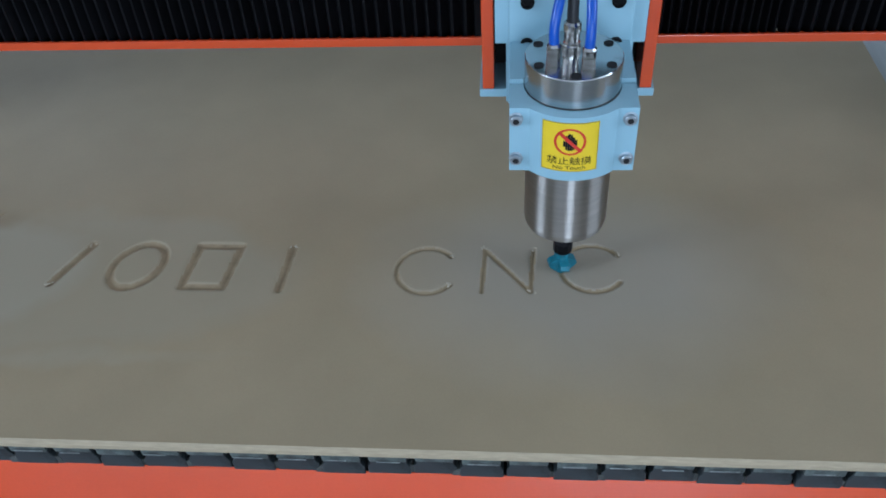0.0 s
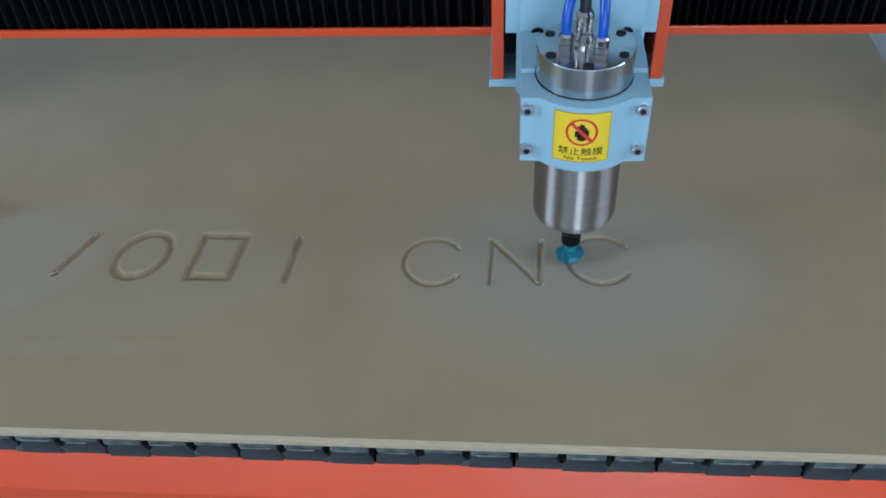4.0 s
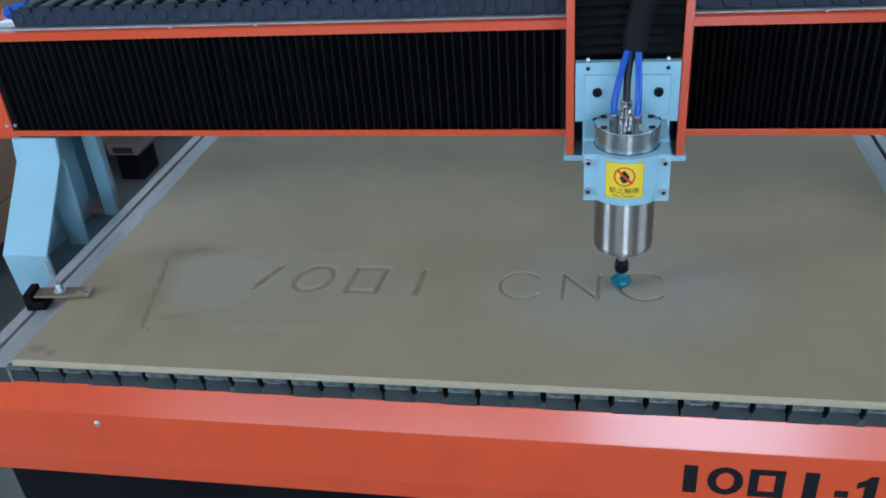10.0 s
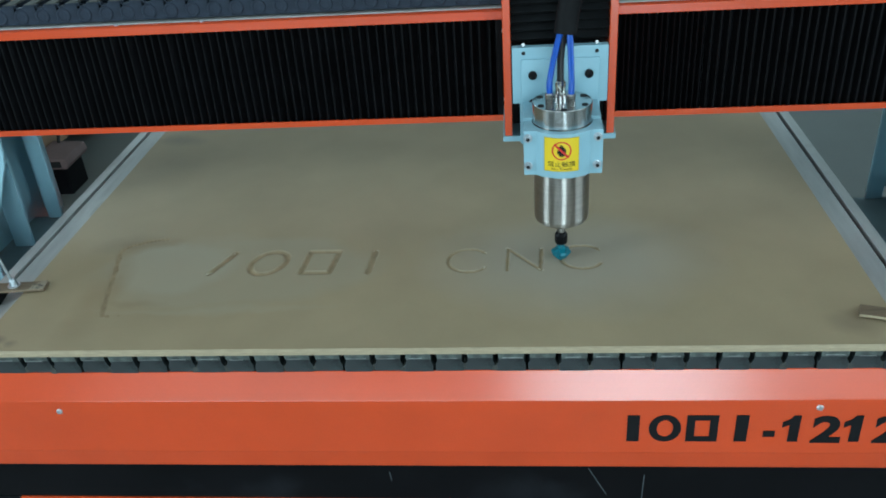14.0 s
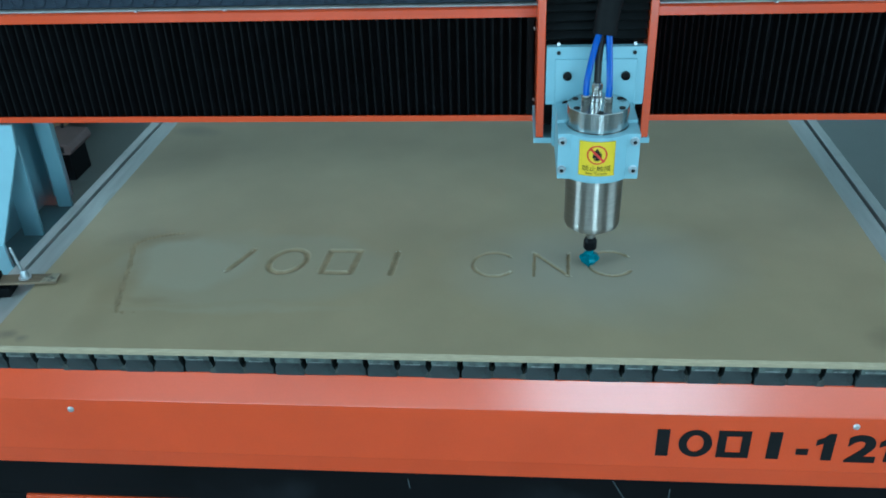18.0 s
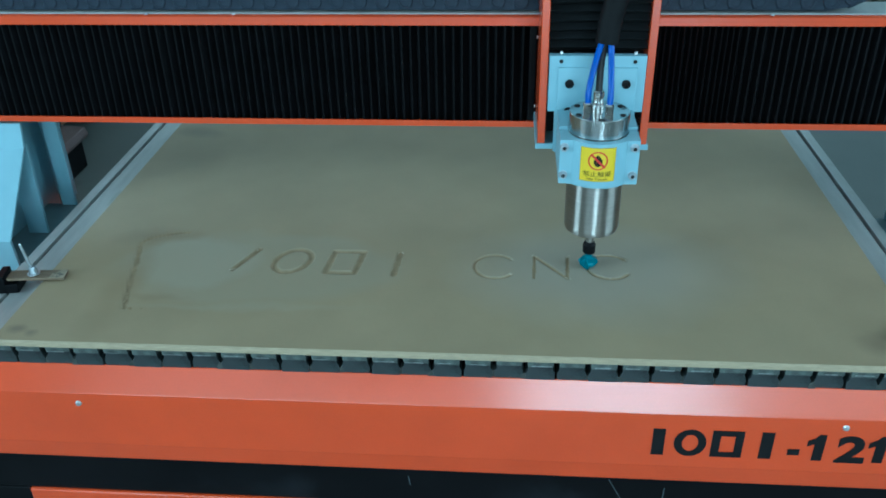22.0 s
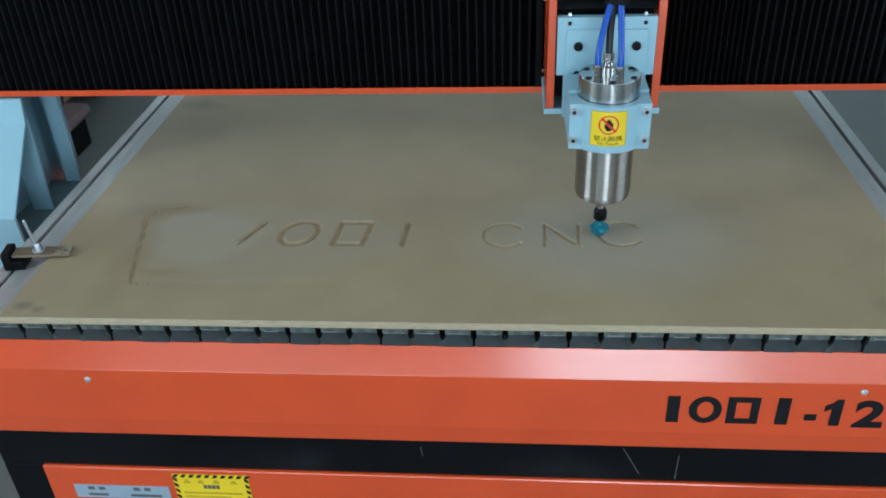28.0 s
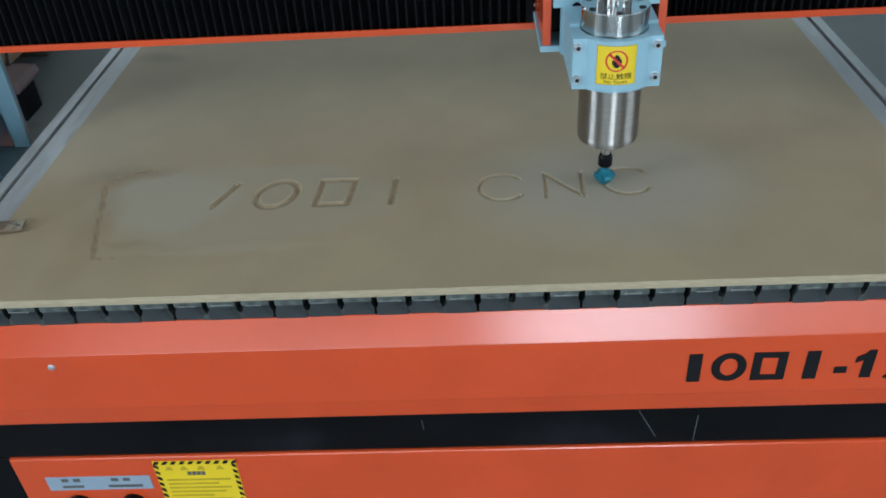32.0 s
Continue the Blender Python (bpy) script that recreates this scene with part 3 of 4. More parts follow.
# thin dark sheets over the front ends of the side rails
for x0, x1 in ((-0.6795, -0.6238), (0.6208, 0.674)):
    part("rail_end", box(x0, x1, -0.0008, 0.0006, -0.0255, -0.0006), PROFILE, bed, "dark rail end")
pitch = 0.0401
XG = -0.6227  # the first slot between the profiles
prof = lips = None
for i in range(31):
    x = XG + i * pitch
    dy = ((i * 7) % 5 - 2) * 0.0006
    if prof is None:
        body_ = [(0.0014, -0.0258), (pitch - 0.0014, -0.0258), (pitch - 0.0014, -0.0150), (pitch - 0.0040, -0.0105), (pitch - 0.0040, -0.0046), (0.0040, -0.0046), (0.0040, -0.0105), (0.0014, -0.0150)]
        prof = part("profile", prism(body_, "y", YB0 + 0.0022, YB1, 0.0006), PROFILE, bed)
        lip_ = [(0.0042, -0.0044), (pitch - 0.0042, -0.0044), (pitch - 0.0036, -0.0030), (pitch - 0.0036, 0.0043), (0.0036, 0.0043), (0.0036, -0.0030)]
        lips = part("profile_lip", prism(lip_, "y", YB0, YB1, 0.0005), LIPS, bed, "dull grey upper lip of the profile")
        prof.location.x = lips.location.x = x
    else:
        for name, data in (("profile", prof.data), ("profile_lip", lips.data)):
            o = new(name, data)
            o.parent = bed
            o.location = (x, dy, 0)

# highlights on the lips painted as pale strips, and grey wedges in the slots
rnd = random.Random(12)
for i in range(31):
    x = XG + i * pitch
    if (i * 5) % 7 not in (1, 4):
        a0, a1 = x + rnd.uniform(0.005, 0.012), x + pitch - rnd.uniform(0.005, 0.016)
        z = rnd.uniform(-0.0034, -0.0012)
        part("lip_glint", box(a0, a1, YB0 - 0.0020, YB0 - 0.0012, z, z + rnd.uniform(0.0009, 0.0017), 0.0003), LIP, bed)
    if i % 3 != 1:
        # uneven grey wedge low in two of every three slots
        w = rnd.uniform(0.0035, 0.0062)
        heap_ = prism([(x - w, -0.0257), (x + w, -0.0257), (x + w * 0.55, rnd.uniform(-0.018, -0.013)), (x - w * 0.7, rnd.uniform(-0.020, -0.014))], "y", YB0 + rnd.uniform(0.001, 0.004), YB0 + 0.016)
        part("slot_wedge", heap_, WEDGE, bed)

# ---- the sheet with its carved lettering ----
TH = 0.012


def strokes():
    s = []

    def arc(cx, cy, rx, ry, a0, a1, slant=0.0, n=26):
        pts = []
        for k in range(n + 1):
            a = radians(a0 + (a1 - a0) * k / n)
            y = ry * math.sin(a)
            pts.append((cx + rx * math.cos(a) + slant * y, cy + y))
        return pts

    s.append([(-0.337, 0.193), (-0.311, 0.252)])
    s.append(arc(-0.2515, 0.2205, 0.0265, 0.0325, 0, 360, 0.16))
    s.append([(-0.196, 0.1905), (-0.152, 0.1905), (-0.146, 0.251), (-0.191, 0.251), (-0.196, 0.1905)])
    s.append([(-0.0930, 0.188), (-0.0895, 0.2495)])
    s.append(arc(0.0560, 0.2172, 0.0313, 0.0325, 40, 322))
    s.append([(0.1130, 0.1880), (0.1150, 0.2490), (0.1615, 0.1890), (0.1650, 0.2490)])
    s.append(arc(0.2240, 0.2230, 0.0325, 0.0330, 35, 325))
    return s


def board_mesh():
    xs = np.unique(np.concatenate([np.linspace(-0.61, -0.53, 6), np.arange(-0.526, 0.268, 0.0014), np.linspace(0.27, 0.61, 18)]))
    ys = np.unique(np.concatenate([np.linspace(0.0035, 0.045, 5), np.arange(0.052, 0.326, 0.0014), np.linspace(0.34, 1.22, 36)]))
    X, Y = np.meshgrid(xs, ys)
    D = np.full(X.shape, 1.0)
    for n, line in enumerate(strokes()):
        wide = 1.5 if n < 4 else 0.82  # the second word is cut finer
        for (ax, ay), (bx, by) in zip(line, line[1:]):
            dx, dy = bx - ax, by - ay
            u = np.clip(((X - ax) * dx + (Y - ay) * dy) / (dx * dx + dy * dy), 0, 1)
            D = np.minimum(D, np.hypot(X - ax - u * dx, Y - ay - u * dy) / wide)
    Z = TH - np.where(X < -0.02, 0.0030, 0.0025) * np.clip(1 - D / 0.0038, 0, 1) ** 0.6
    # the shallow, uneven scored outline at the left of the lettering
    S = np.full(X.shape, 1.0)
    for pts, wide in (([(-0.440, 0.300), (-0.468, 0.294), (-0.494, 0.280), (-0.505, 0.264), (-0.499, 0.238), (-0.489, 0.201), (-0.484, 0.176), (-0.478, 0.152), (-0.468, 0.109), (-0.460, 0.084)], 1.0),):
        for (ax, ay), (bx, by) in zip(pts, pts[1:]):
            dx, dy = bx - ax, by - ay
            u = np.clip(((X - ax) * dx + (Y - ay) * dy) / (dx * dx + dy * dy), 0, 1)
            S = np.minimum(S, np.hypot(X - ax - u * dx, Y - ay - u * dy) / wide)
    S = S + 0.0011 * (np.sin(X * 913 + Y * 411) + np.sin(X * 377 - Y * 1021) + np.sin(Y * 2300 + X * 90))
    Z = Z - 0.0012 * np.clip(1 - S / 0.0065, 0, 1)
    Z[:, 0] = Z[:, -1] = TH
    nx, ny = len(xs), len(ys)
    verts = [(float(X[j, i]), float(Y[j, i]), float(Z[j, i])) for j in range(ny) for i in range(nx)]
    faces = [(j * nx + i, j * nx + i + 1, (j + 1) * nx + i + 1, (j + 1) * nx + i) for j in range(ny - 1) for i in range(nx - 1)]
    me = bpy.data.meshes.new("top_face")
    me.from_pydata(verts, [], faces)
    me.polygons.foreach_set("use_smooth", [True] * len(faces))
    me.materials.append(BOARD)
    me.materials.append(GROOVE)
    me.materials.append(FRESH)
    Dc = (D[:-1, :-1] + D[1:, :-1] + D[:-1, 1:] + D[1:, 1:]) / 4
    cut = (Dc < 0.0030).astype(np.int32) * np.where(X[:-1, :-1] < -0.02, 1, 2)
    scored = (S[:-1, :-1] + S[1:, 1:]) / 2 < 0.0034
    me.polygons.foreach_set("material_index", np.where(scored, 1, cut).astype(np.int32).ravel())
    me.update()
    return me


sheet = thing("fibreboard_sheet", (0, 0, 0), "dusty brown fibreboard sheet with carved lettering, lying on the bed", "board")
top = new("top_face", board_mesh())
top.parent = sheet
tagged(top, "dusty carved face of the sheet")
part("edge_core", box(-0.61, 0.61, 0.0, 1.22, 0.0046, TH - 0.0046), PLY, sheet, "pale cut edge of the sheet")
part("front_rim", prism([(-0.0001, 0.0040), (-0.0001, 0.0088), (0.0034, TH - 0.0001), (0.0034, TH - 0.0046), (0.0001, TH - 0.0046), (0.0001, 0.0040)], "x", -0.61, 0.61), PLY, sheet, "pale worn front edge")
for b in ((-0.61, 0.61, 1.2185, 1.22), (-0.61, -0.6085, 0.0015, 1.2185), (0.6085, 0.61, 0.0015, 1.2185)):
    part("rim", box(b[0], b[1], b[2], b[3], TH - 0.0046, TH - 0.0002), PLY, sheet)
# a rough scored outline beside the lettering
rough = bmesh.new()
rnd = random.Random(5)
for (ax, ay), (bx, by), n in (((-0.505, 0.262), (-0.461, 0.086), 16), ((-0.461, 0.084), (-0.43, 0.081), 3)):
    for k in range(n):
        u = (k + rnd.random()) / n
        x, y = ax + (bx - ax) * u + rnd.gauss(0, 0.002), ay + (by - ay) * u + rnd.gauss(0, 0.002)
        r = 0.0012 + 0.0014 * rnd.random()
        bmesh.ops.create_icosphere(rough, subdivisions=1, radius=r, matrix=Matrix.LocRotScale((x, y, TH + 0.0002), Euler((0, 0, rnd.random() * 3)), (1.5, 1, 0.28)))
tagged(part("torn_fibres", rough, GROOVE, sheet, "torn fibres along the scored outline"), kind="stuff")
frayed = bmesh.new()
for fx, fy in ((-0.311, 0.2525), (-0.3375, 0.1925), (-0.0893, 0.2500), (0.0800, 0.2385), (0.0812, 0.1970), (0.1148, 0.2500), (0.1620, 0.1882), (0.1652, 0.2500), (0.2510, 0.2425)):
    for k in range(3):
        r = 0.0008 + 0.0009 * rnd.random()
        bmesh.ops.create_icosphere(frayed, subdivisions=1, radius=r, matrix=Matrix.LocRotScale((fx + rnd.gauss(0, 0.0018), fy + rnd.gauss(0, 0.0014), TH), Euler((0, 0, rnd.random() * 3)), (1.7, 1, 0.45)))
tagged(part("frayed_fibres", frayed, FRAY, sheet, "pale frayed fibres at the ends of the cuts"), kind="stuff")

# ---- hold-down clamps ----


def clamp(name, bx, by, ang, rod_lean, label, wings):
    c = thing(name, (bx, by, 0.0), label, "clamp", "hold-down clamps")
    m = Matrix.Translation((bx, by, 0)) @ Matrix.Rotation(radians(ang), 4, "Z")

    def at(bm):
        bmesh.ops.transform(bm, matrix=m, verts=bm.verts)
        return bm

    bar = box(-0.036, 0.046, -0.012, 0.012, 0.0165, 0.0205, 0.001)
    bmesh.ops.rotate(bar, verts=bar.verts, cent=(0, 0, 0.02), matrix=Matrix.Rotation(radians(3), 3, "Y"))
    strap = part("strap", at(bar), STICK, c, "worn wooden strap")
    tilt = Matrix.Translation((0, 0, 0.02)) @ Matrix.Rotation(radians(3), 4, "Y") @ Matrix.Translation((0, 0, -0.02))
    if wings:
        bare = box(-0.035, 0.0455, 0.0117, 0.0126, 0.0169, 0.0203, 0.0002)
    else:
        bare = prism([(0.024, -0.0112), (0.033, -0.0105), (0.0455, -0.0113), (0.0457, 0.0112), (0.036, 0.0108), (0.031, 0.0020), (0.027, 0.0045)], "z", 0.0203, 0.0209)
    bmesh.ops.transform(bare, matrix=tilt, verts=bare.verts)
    part("bare_wood", at(bare), PLY if wings else CHIPPED, strap, "pale bare wood where the strap is chipped")
    blk = box(-0.044, -0.020, -0.018, 0.016, 0.0002, 0.0148, 0.0015)
    blk = box(-0.049, -0.0375, -0.018, 0.016, 0.0002, 0.028, 0.0015, blk)
    part("heel_block", at(blk), BLACK, c, "black heel block")
    rod = lathe([(0.0022, 0.022), (0.0022, 0.072), (0.0016, 0.074)], (0, 0, 0), 12)
    bmesh.ops.rotate(rod, verts=rod.verts, cent=(0, 0, 0.02), matrix=Matrix.Rotation(radians(rod_lean), 3, "Y"))
    part("threaded_rod", at(rod), GUNMETAL, c)
    part("washer", at(lathe([(0.009, 0.0215), (0.009, 0.0232)], (0, 0, 0), 18)), ZINC, c)
    nut = lathe([(0.0064, 0.0233), (0.0052, 0.0315), (0.0040, 0.034)], (0, 0, 0), 12)
    wn_ = part("wing_nut", at(nut), ZINC if wings else GUNMETAL, c)
    if wings:
        for s in (-1, 1):
            w = lathe([(0.0, -0.0014), (0.0050, -0.0012), (0.0050, 0.0012), (0.0, 0.0014)], (0, 0, 0), 14, axis="y")
            bmesh.ops.transform(w, matrix=Matrix.LocRotScale((s * 0.0115, 0, 0.0375), Euler((0, radians(-s * 40), 0)), (1, 1, 1.5)), verts=w.verts)
            part("wing", at(w), ZINC, wn_)
    return c


clamp("clamp", -0.624, 0.152, 9, -8, "wooden strap clamp with a leaning threaded rod on the side rail", False)
clamp("clamp", 0.612, 0.055, 160, 0, "wooden strap clamp with a bright wing nut at the sheet's corner", True)

# ---- gantry: beam, bellows, legs ----
TX, TY = 0.193, 0.222  # the cutter's place over the sheet
YB = TY + 0.212
gantry = thing("gantry", (0, YB + 0.08, -0.06), "orange gantry beam with black bellows on pale blue legs", "gantry")
CX0, CX1 = TX - 0.079, TX + 0.079
BX0, BX1 = -0.832, 0.822
part("beam", box(BX0 - 0.02, BX1 + 0.02, YB + 0.016, YB + 0.074, 0.1505, 0.325, 0.002), BLACK, gantry)
part("lower_flange", prism([(YB - 0.006, 0.148), (YB - 0.006, 0.1577), (YB - 0.002, 0.1577), (YB - 0.002, 0.1502), (YB + 0.016, 0.1502), (YB + 0.016, 0.148)], "x", BX0, BX1, 0.0008), ORANGE, gantry, "orange lower flange")
part("upper_flange", prism([(YB - 0.006, 0.3128), (YB - 0.006, 0.3258), (YB - 0.001, 0.3275), (YB + 0.006, 0.3275), (YB + 0.006, 0.3252), (YB - 0.002, 0.3240), (YB - 0.002, 0.3128)], "x", BX0, BX1, 0.0008), ORANGE, gantry, "orange upper flange")
part("top_plate", box(BX0, BX1, YB + 0.0065, YB + 0.075, 0.3254, 0.3290, 0.001), ALU, gantry, "grey top plate carrying the cable chain")
for x0, x1 in ((BX0 - 0.13, BX0 - 0.0005), (BX1 + 0.0005, BX1 + 0.13)):
    end = part("end_cover", box(x0, x1, YB - 0.004, YB + 0.155, 0.1418, 0.3275, 0.003), ORANGE, gantry, "orange end cover")
    for sz in (0.166, 0.311):
        part("screw", lathe([(0.0028, 0), (0.0028, -0.001), (0.002, -0.0018)], (x1 - 0.008 if x1 < 0 else x0 + 0.008, YB - 0.004, sz), 10, axis="y"), ZINC, end)
for x in (-0.5, -0.36, 0.46):
    part("screw", lathe([(0.003, 0.3276), (0.003, 0.3292), (0.002, 0.330)], (x, YB + 0.002, 0), 10), ZINC, gantry)


def bellows(x0, x1, pitch_, z0, z1, name, label, seed):
    """Upright pleats between x0 and x1: sharp folds that are uneven by a little."""
    r = random.Random(seed)
    n = max(4, round((x1 - x0) / pitch_))
    t = bmesh.new()
    rows_ = []
    w = (x1 - x0) / n
    for k in range(n):
        j1, j2 = r.uniform(-0.0006, 0.0006), r.uniform(-0.0006, 0.0010)
        lean = r.uniform(-0.0012, 0.0012)
        for u0, dy in ((0.0, 0.0125), (0.36, 0.0015), (0.56, 0.0005)):
            x = x0 + w * (k + u0) + j1
            rows_.append([t.verts.new((x + lean * u, YB + dy + j2 + 0.0006 * math.sin(3 * u + k), z0 + (z1 - z0) * u)) for u in (0, 0.33, 0.66, 1)])
    rows_.append([t.verts.new((x1, YB + 0.0125, z0 + (z1 - z0) * u)) for u in (0, 0.33, 0.66, 1)])
    for p, q in zip(rows_, rows_[1:]):
        for i in range(3):
            t.faces.new((p[i], q[i], q[i + 1], p[i + 1]))
    return part(name, t, RUBBER, gantry, label)


bellows(BX0 + 0.001, CX0 - 0.003, 0.0135, 0.1515, 0.3238, "bellows", "black pleated bellows", 3)
bellows(CX1 + 0.003, CX1 + 0.15, 0.009, 0.1515, 0.3238, "bellows", "black pleated bellows, pushed together", 4)
bellows(CX1 + 0.151, BX1 - 0.001, 0.0128, 0.1515, 0.3238, "bellows", "black pleated bellows", 6)
for x in (BX0 + 0.006, BX1 - 0.006, CX0 - 0.008):
    part("bellows_clip", box(x - 0.005, x + 0.005, YB - 0.0018, YB - 0.0002, 0.1515, 0.3238), RUBBER, gantry)


for x in (BX0 + 0.006, BX1 - 0.006):
    for sz in (0.166, 0.311):
        part("screw", lathe([(0.0030, YB - 0.0019), (0.0030, YB - 0.003), (0.002, YB - 0.0038)], (x, 0, sz), 10, axis="y"), ZINC, gantry)


def leg(s, cx):
    """A folded leg: bent front plate, side plate, rear post, gusset and base plate; s is the side."""
    xi, xo = cx - s * 0.042, cx + s * 0.040
    a, b = min(xi, xo), max(xi, xo)
    e = 0.006
    prof_ = [(0.418, 0.1475), (0.410, 0.107), (0.300, -0.0135), (0.312, -0.152)]
    front = [(y - 0.0, z) for y, z in prof_] + [(y + e, z) for y, z in prof_[::-1]]
    lg = part("leg", prism(front, "x", a, b, 0.0008), BLUE, gantry, "pale blue folded leg plate")
    oa, ob_ = (a, a + e) if s < 0 else (b - e, b)
    side = [(0.4245, 0.1475), (0.4165, 0.107), (0.3065, -0.0135), (0.3185, -0.151), (0.60, -0.151), (0.60, 0.1475)]
    part("side_plate", prism(side, "x", oa, ob_), BLUE, lg)
    ia, ib = (a + e + 0.0005, b - 0.0135) if s < 0 else (a + 0.0145, b - e - 0.0005)
    w0, w1 = (ib - 0.029, ib) if s < 0 else (ia, ia + 0.029)
    part("rear_post", box(w0, w1, 0.548, 0.554, -0.0745, 0.1475, 0.0015), BLUE, lg)
    part("rear_post", box(w0, w0 + 0.006, 0.5545, 0.595, -0.0745, 0.1475, 0.001) if s < 0 else box(w1 - 0.006, w1, 0.5545, 0.595, -0.0745, 0.1475, 0.001), BLUE, lg)
    part("rear_plate", box(ia if s < 0 else w1 - 0.006, w0 + 0.006 if s < 0 else ib, 0.5955, 0.600, -0.0745, 0.1475), BLUE, lg)
    g0, g1 = (ib - 0.040, ib) if s < 0 else (ia + 0.040, ia)
    part("gusset", prism([(g0, -0.0745), (g0 + (g1 - g0) * 0.9, -0.0745), (g1, 0.10), (g0, 0.10)], "y", 0.438, 0.444), BLUE, lg)
    part("base_plate", box(ia if s < 0 else 0.6755, -0.681 if s < 0 else ib, 0.335, 0.556, -0.085, -0.075, 0.001), BASE, lg, "dull grey base plate")
    return lg


leg(-1, -0.791)
leg(1, 0.782)

# ---- cable chain on the beam ----
chain = thing("cable_chain", (0, YB + 0.06, 0.3293), "charcoal plastic cable chain of jointed links lying on the gantry beam", "cable chain")
PITCH, CY0, CY1 = 0.0355, YB + 0.014, YB + 0.066


def link_mesh():
    out = [(-0.006, 0.002), (0.030, 0.002), (0.0355, 0.006), (0.0355, 0.026), (0.0345, 0.0335), (0.011, 0.0335), (0.009, 0.0295), (-0.002, 0.0295), (-0.004, 0.0335), (-0.006, 0.0335)]
    bm = prism(out, "y", 0.0, 0.007, 0.0008)
    bm = prism(out, "y", CY1 - CY0 - 0.007, CY1 - CY0, 0.0008, bm)
    for y in (-0.0015, CY1 - CY0 + 0.0001):
        bm = lathe([(0.0120, y + 0.0014), (0.0110, y), (0.0085, y), (0.0074, y + 0.0009), (0.0, y + 0.0009)], (0.004, 0, 0.0155), 18, bm, axis="y")
    return box(0.002, 0.030, 0.0075, CY1 - CY0 - 0.0075, 0.002, 0.0055, bm=bm)


cross = None
body = None
R_ = 0.115
X_END = 0.530
links_ = []
x = -0.77
while x < X_END:
    links_.append((x, 0.0, 0.0))
    x += PITCH
a = 0.0
step = 2 * math.degrees(math.asin(PITCH / 2 / R_))
x0_, a = x, 0.0
while a < 180 - step:
    links_.append((x0_ + R_ * math.sin(radians(a)), R_ * (1 - math.cos(radians(a))), a + step / 2))
    a += step
xt, zt = links_[-1][0], 2 * R_
while xt > TX + 0.04:
    links_.append((xt, zt, 180.0))
    xt -= PITCH
for k, (lx, lz, la) in enumerate(links_):
    m = Matrix.Translation((lx, CY0 - chain.location.y, lz)) @ Matrix.Rotation(radians(-la), 4, "Y")
    if body is None:
        bm = link_mesh()
        body = bpy.data.meshes.new("link")
        bmesh.ops.recalc_face_normals(bm, faces=bm.faces)
        bm.to_mesh(body)
        bm.free()
        body.materials.append(PLASTIC)
        bm = box(0.0125, 0.0285, 0.0015, CY1 - CY0 - 0.0015, 0.0312, 0.0346, 0.001)
        cross = bpy.data.meshes.new("crossbar")
        bm.to_mesh(cross)
        bm.free()
        cross.materials.append(PLASTIC2)
    ln = new("link", body)
    ln.parent, ln.matrix_basis = chain, m
    cb = new("crossbar", cross)
    cb.parent = ln
loop = [(x0_ + (R_ - 0.031) * math.sin(radians(a_)), R_ - (R_ - 0.031) * math.cos(radians(a_))) for a_ in range(50, 181, 10)]
part("inner_hose", tube([(u, (CY0 + CY1) / 2 - 0.008, 0.3293 + w) for u, w in loop], 0.0048), HOSE, chain, "blue hose in the loop of the chain", smooth=60)
part("end_bracket", box(-0.805, -0.779, CY0 + 0.004, CY1 - 0.004, 0.3295, 0.338, 0.001), ZINC, chain, "bright end bracket")
part("hose_end", tube([(-0.788, CY0 + 0.010, 0.350), (-0.772, CY0 + 0.010, 0.356), (-0.750, CY0 + 0.012, 0.360)], 0.010), HOSE, chain, "blue hose end")

# ---- Z carriage ----
car = thing("z_carriage", (TX, TY + 0.15, 0.16), "orange framed vertical carriage with black bellows on the gantry beam", "carriage")
YF = TY + 0.076
part("side_cheek", box(CX0, CX0 + 0.011, YF, YB - 0.006, 0.1765, 0.462, 0.001), ORANGE, car)
part("side_cheek", box(CX1 - 0.011, CX1, YF, YB - 0.006, 0.1765, 0.462, 0.001), ORANGE, car)
part("top_cover", box(CX0, CX1, YF - 0.002, YB + 0.12, 0.4635, 0.60, 0.003), ORANGE, car, "orange motor cover")
# near-black sheet standing for the shade inside the open carriage
part("back_shade", box(CX0 + 0.0115, CX1 - 0.0115, YF + 0.045, YB - 0.006, 0.178, 0.460), DARK, car)
part("head_bar", box(CX0 + 0.0005, CX1 - 0.0005, YF - 0.004, YF + 0.02, 0.4515, 0.4628, 0.001), BLUE, car)
for bx in (CX0 + 0.036, CX1 - 0.029):
    part("socket_bolt", lathe([(0.0055, YF - 0.0045), (0.0055, YF - 0.0075), (0.0042, YF - 0.008)], (bx, 0, 0.4572), 14, axis="y"), BLACK, car)
lab_ = part("warning_label", box(TX - 0.018, TX + 0.027, YF - 0.0032, YF - 0.0024, 0.517, 0.572), LABEL, car, "white label with a red ring")
part("ring", oval_ring(TX + 0.0045, 0.541, 0.019, 0.019, 0.005, YF - 0.0038, YF - 0.0033), RED, lab_)
part("saddle", box(CX0 + 0.02, CX1 - 0.02, YB - 0.0055, YB + 0.0005, 0.164, 0.312, 0.001), BLACK, car)
part("foot_plate", box(CX0 - 0.003, CX1 + 0.003, YF + 0.0, YB - 0.008, 0.1675, 0.176, 0.001), BLUE, car, "pale blue foot plate")


